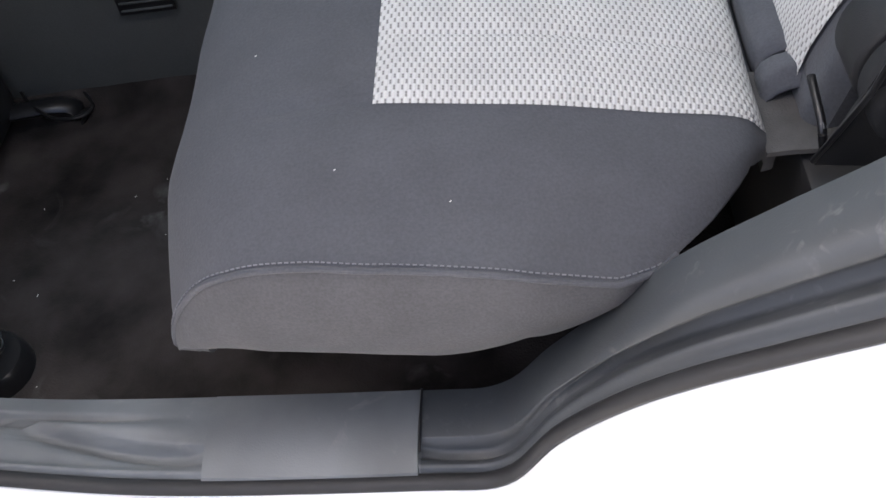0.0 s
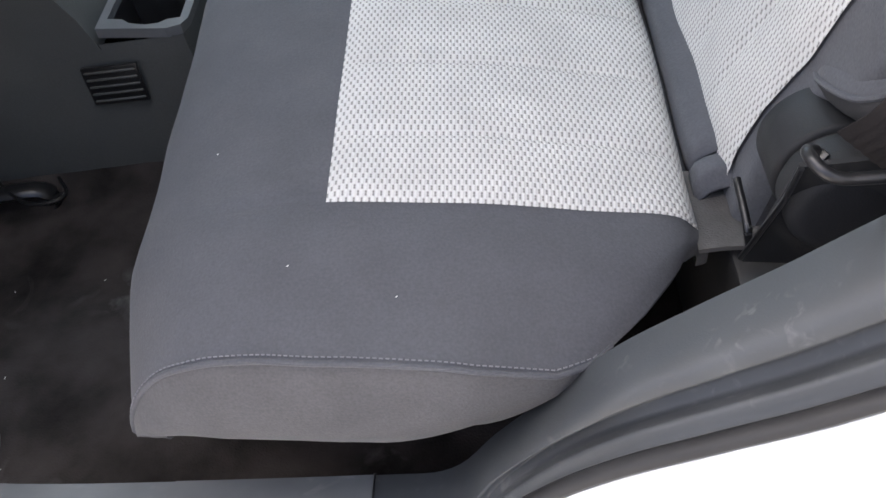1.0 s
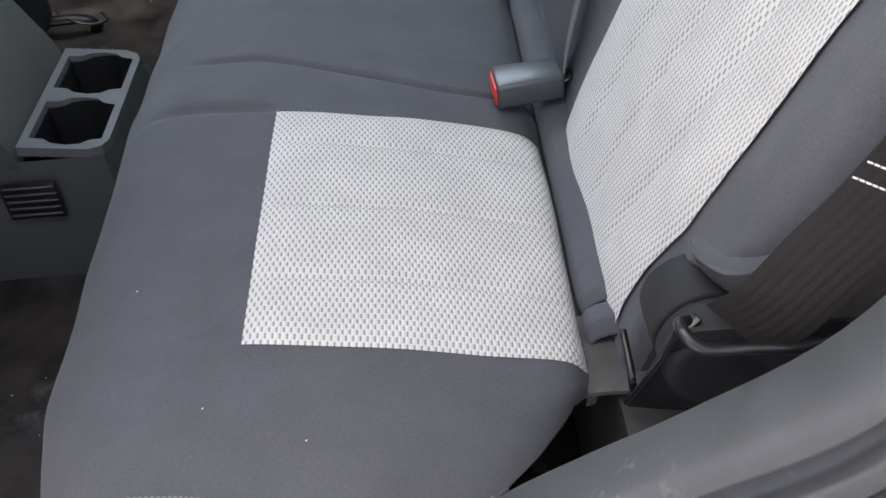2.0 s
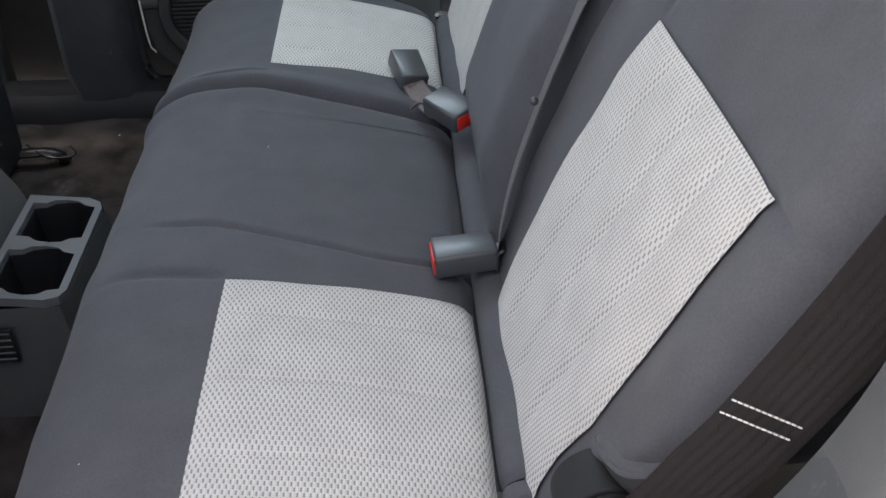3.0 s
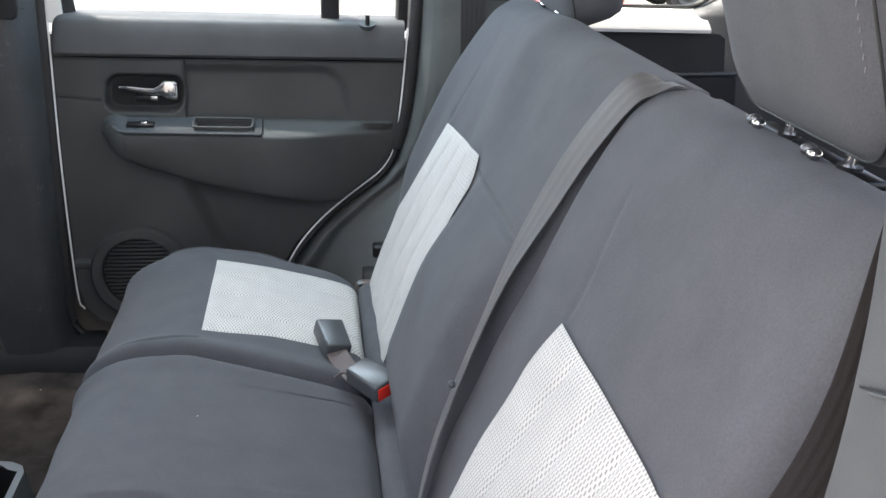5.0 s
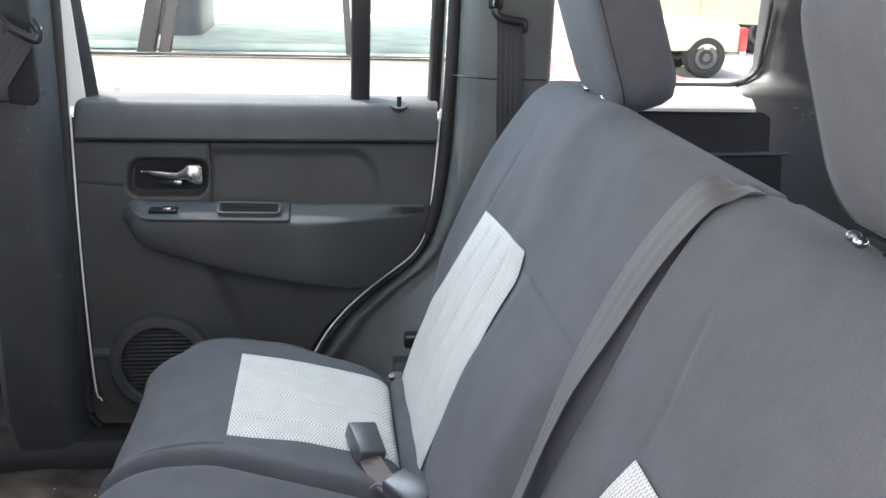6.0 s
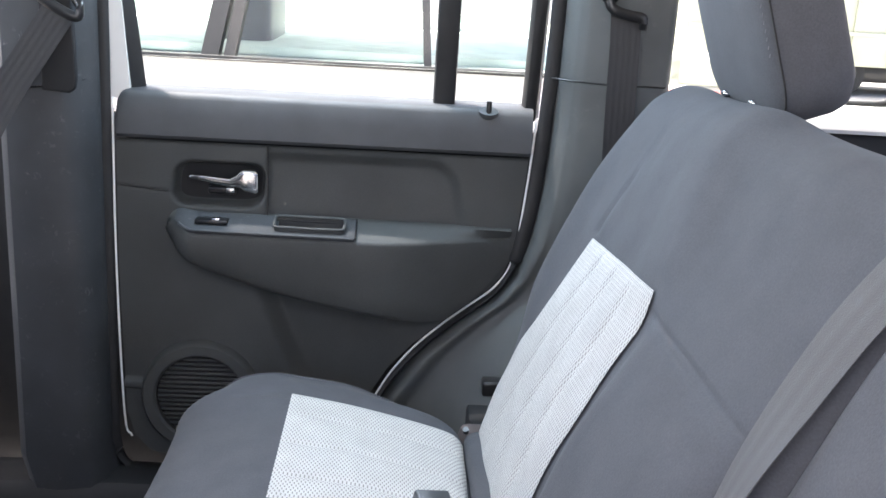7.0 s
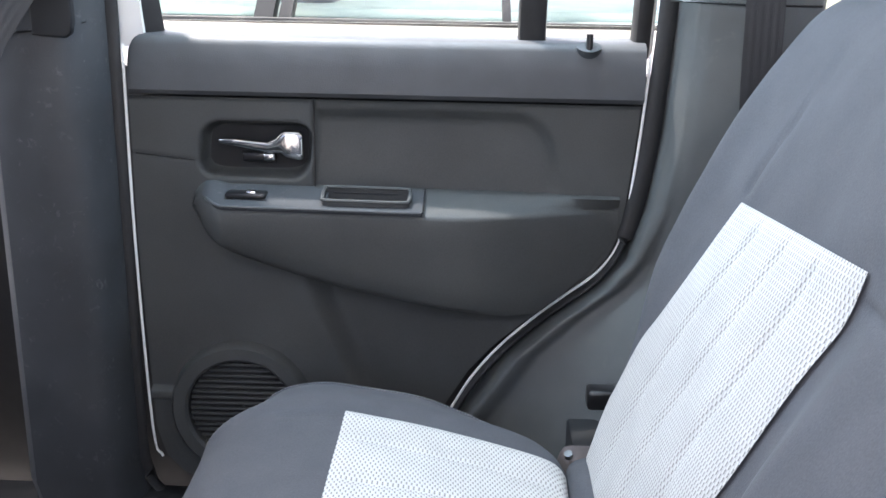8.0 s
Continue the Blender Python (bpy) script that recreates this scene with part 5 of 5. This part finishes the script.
for x0, x1 in ((-1.7, -0.42), (-0.34, 0.22), (0.29, 0.82)):
    gl = part("window_glass", thicken(sheet(lambda x, t: (x + t * 0.02, lerp(2.165, 2.40, t), lerp(0.75, 1.31, t)), [x0, x1], [0, 1]), 0.004), TINT, car, "green tinted side window")
    gl.visible_shadow = False
part("window_seal", box((2.6, 0.02, 0.014), (-0.48, 2.137, 0.748), 0.005), RUBBER, car, "black window seal strip")
for hx in (-0.57, 0.15):
    part("door_handle", tube(spline([(hx - 0.08, 2.12, 0.635), (hx - 0.06, 2.09, 0.645), (hx + 0.06, 2.09, 0.645), (hx + 0.08, 2.12, 0.635)], 5), 0.014, 8), PALE_PLASTIC, car, "pale pull handle")
for wx in (-2.2, 0.45):
    wheel(car, wx, 2.25, -0.11)
    wheel(car, wx, 3.70, -0.11)
part("cabin_trim", box((2.5, 1.4, 0.03), (-0.45, 2.98, 0.762), 0.01), GREEN_TRIM, car, "grey-green cabin trim")
part("far_sill", box((2.5, 0.05, 0.1), (-0.45, 3.7, 0.80), 0.01), GREEN_TRIM, car, "cabin side trim")
part("front_seat", box((0.16, 0.5, 0.75), (-0.35, 2.7, 0.65), 0.06, 3), GREY_PLASTIC, car, "grey front seat")

truck = thing("box_truck", "pale yellow box truck with black underframe", "truck")
part("cargo_box", box((5.6, 2.3, 2.3), (7.3, 15.4, 1.165), 0.03), YELLOW, truck, "faded pale yellow cargo box")
for k in range(5):
    part("panel_rib", box((0.05, 0.04, 2.2), (5.0 + k * 1.05, 14.23, 1.165), 0.01), YELLOW, truck)
part("side_rail", box((5.5, 0.05, 0.06), (7.3, 14.22, 0.5), 0.01), YELLOW, truck)
part("underframe", box((3.6, 1.6, 0.25), (8.3, 15.4, -0.12), 0.03), GLOSSY, truck, "black underframe")
for wx in (7.1, 9.4):
    wheel(truck, wx, 14.5, -0.11, 0.34, 0.3)
    wheel(truck, wx, 16.2, -0.11, 0.34, 0.3)
pick = thing("pickup_truck", "faded yellow pickup truck standing on the yard", "truck")
part("bed", box((2.0, 1.3, 0.345), (4.44, 11.85, 0.055), 0.06, 3), YELLOW, pick, "faded yellow truck bed")
part("cab", loft([[(3.6, y, 0.2), (3.4, y, 0.23), (3.2, y, 0.72), (2.5, y, 0.75), (1.9, y, 0.25), (1.8, y, -0.12), (3.6, y, -0.12)] for y in (11.2, 11.3, 12.4, 12.5)]), YELLOW, pick, "faded yellow cab")
part("tail_light", box((0.1, 0.16, 0.3), (5.47, 11.26, 0.04), 0.02), REDPAINT, pick, "red tail light")
part("bumper", box((0.1, 1.3, 0.1), (5.48, 11.85, -0.1), 0.03), CHROME, pick, "chrome rear bumper")
for wx in (5.0, 2.5):
    wheel(pick, wx, 11.3, -0.19, 0.26)
    wheel(pick, wx, 12.4, -0.19, 0.26)


trailer = thing("flatbed_trailer", "low red painted trailer deck standing in the yard", "trailer")
part("deck", box((1.7, 1.5, 0.1), (1.45, 4.95, 0.33), 0.03, 3), REDPAINT, trailer, "red painted deck")
part("frame", box((1.6, 1.2, 0.12), (1.5, 4.95, 0.22), 0.02), STEEL, trailer, "black steel frame")
for wy in (4.3, 5.6):
    wheel(trailer, 1.3, wy, -0.15, 0.3, 0.2)
wall_b = thing("yard_wall", "pale rendered yard wall behind the parked cars", "wall", kind="structure")
part("wall", box((60, 0.3, 3.2), (4, 26, 1.1), 0.02), HEADLINER, wall_b)
# Never in view: added behind the camera to block low sky at the doorway.
wall_n = thing("unseen_near_wall", "plain grey wall added out of view to cut low skylight", "wall", kind="structure")
part("wall", box((40, 0.3, 1.7), (3, -3.2, 0.4), 0.02), WALLGREY, wall_n)
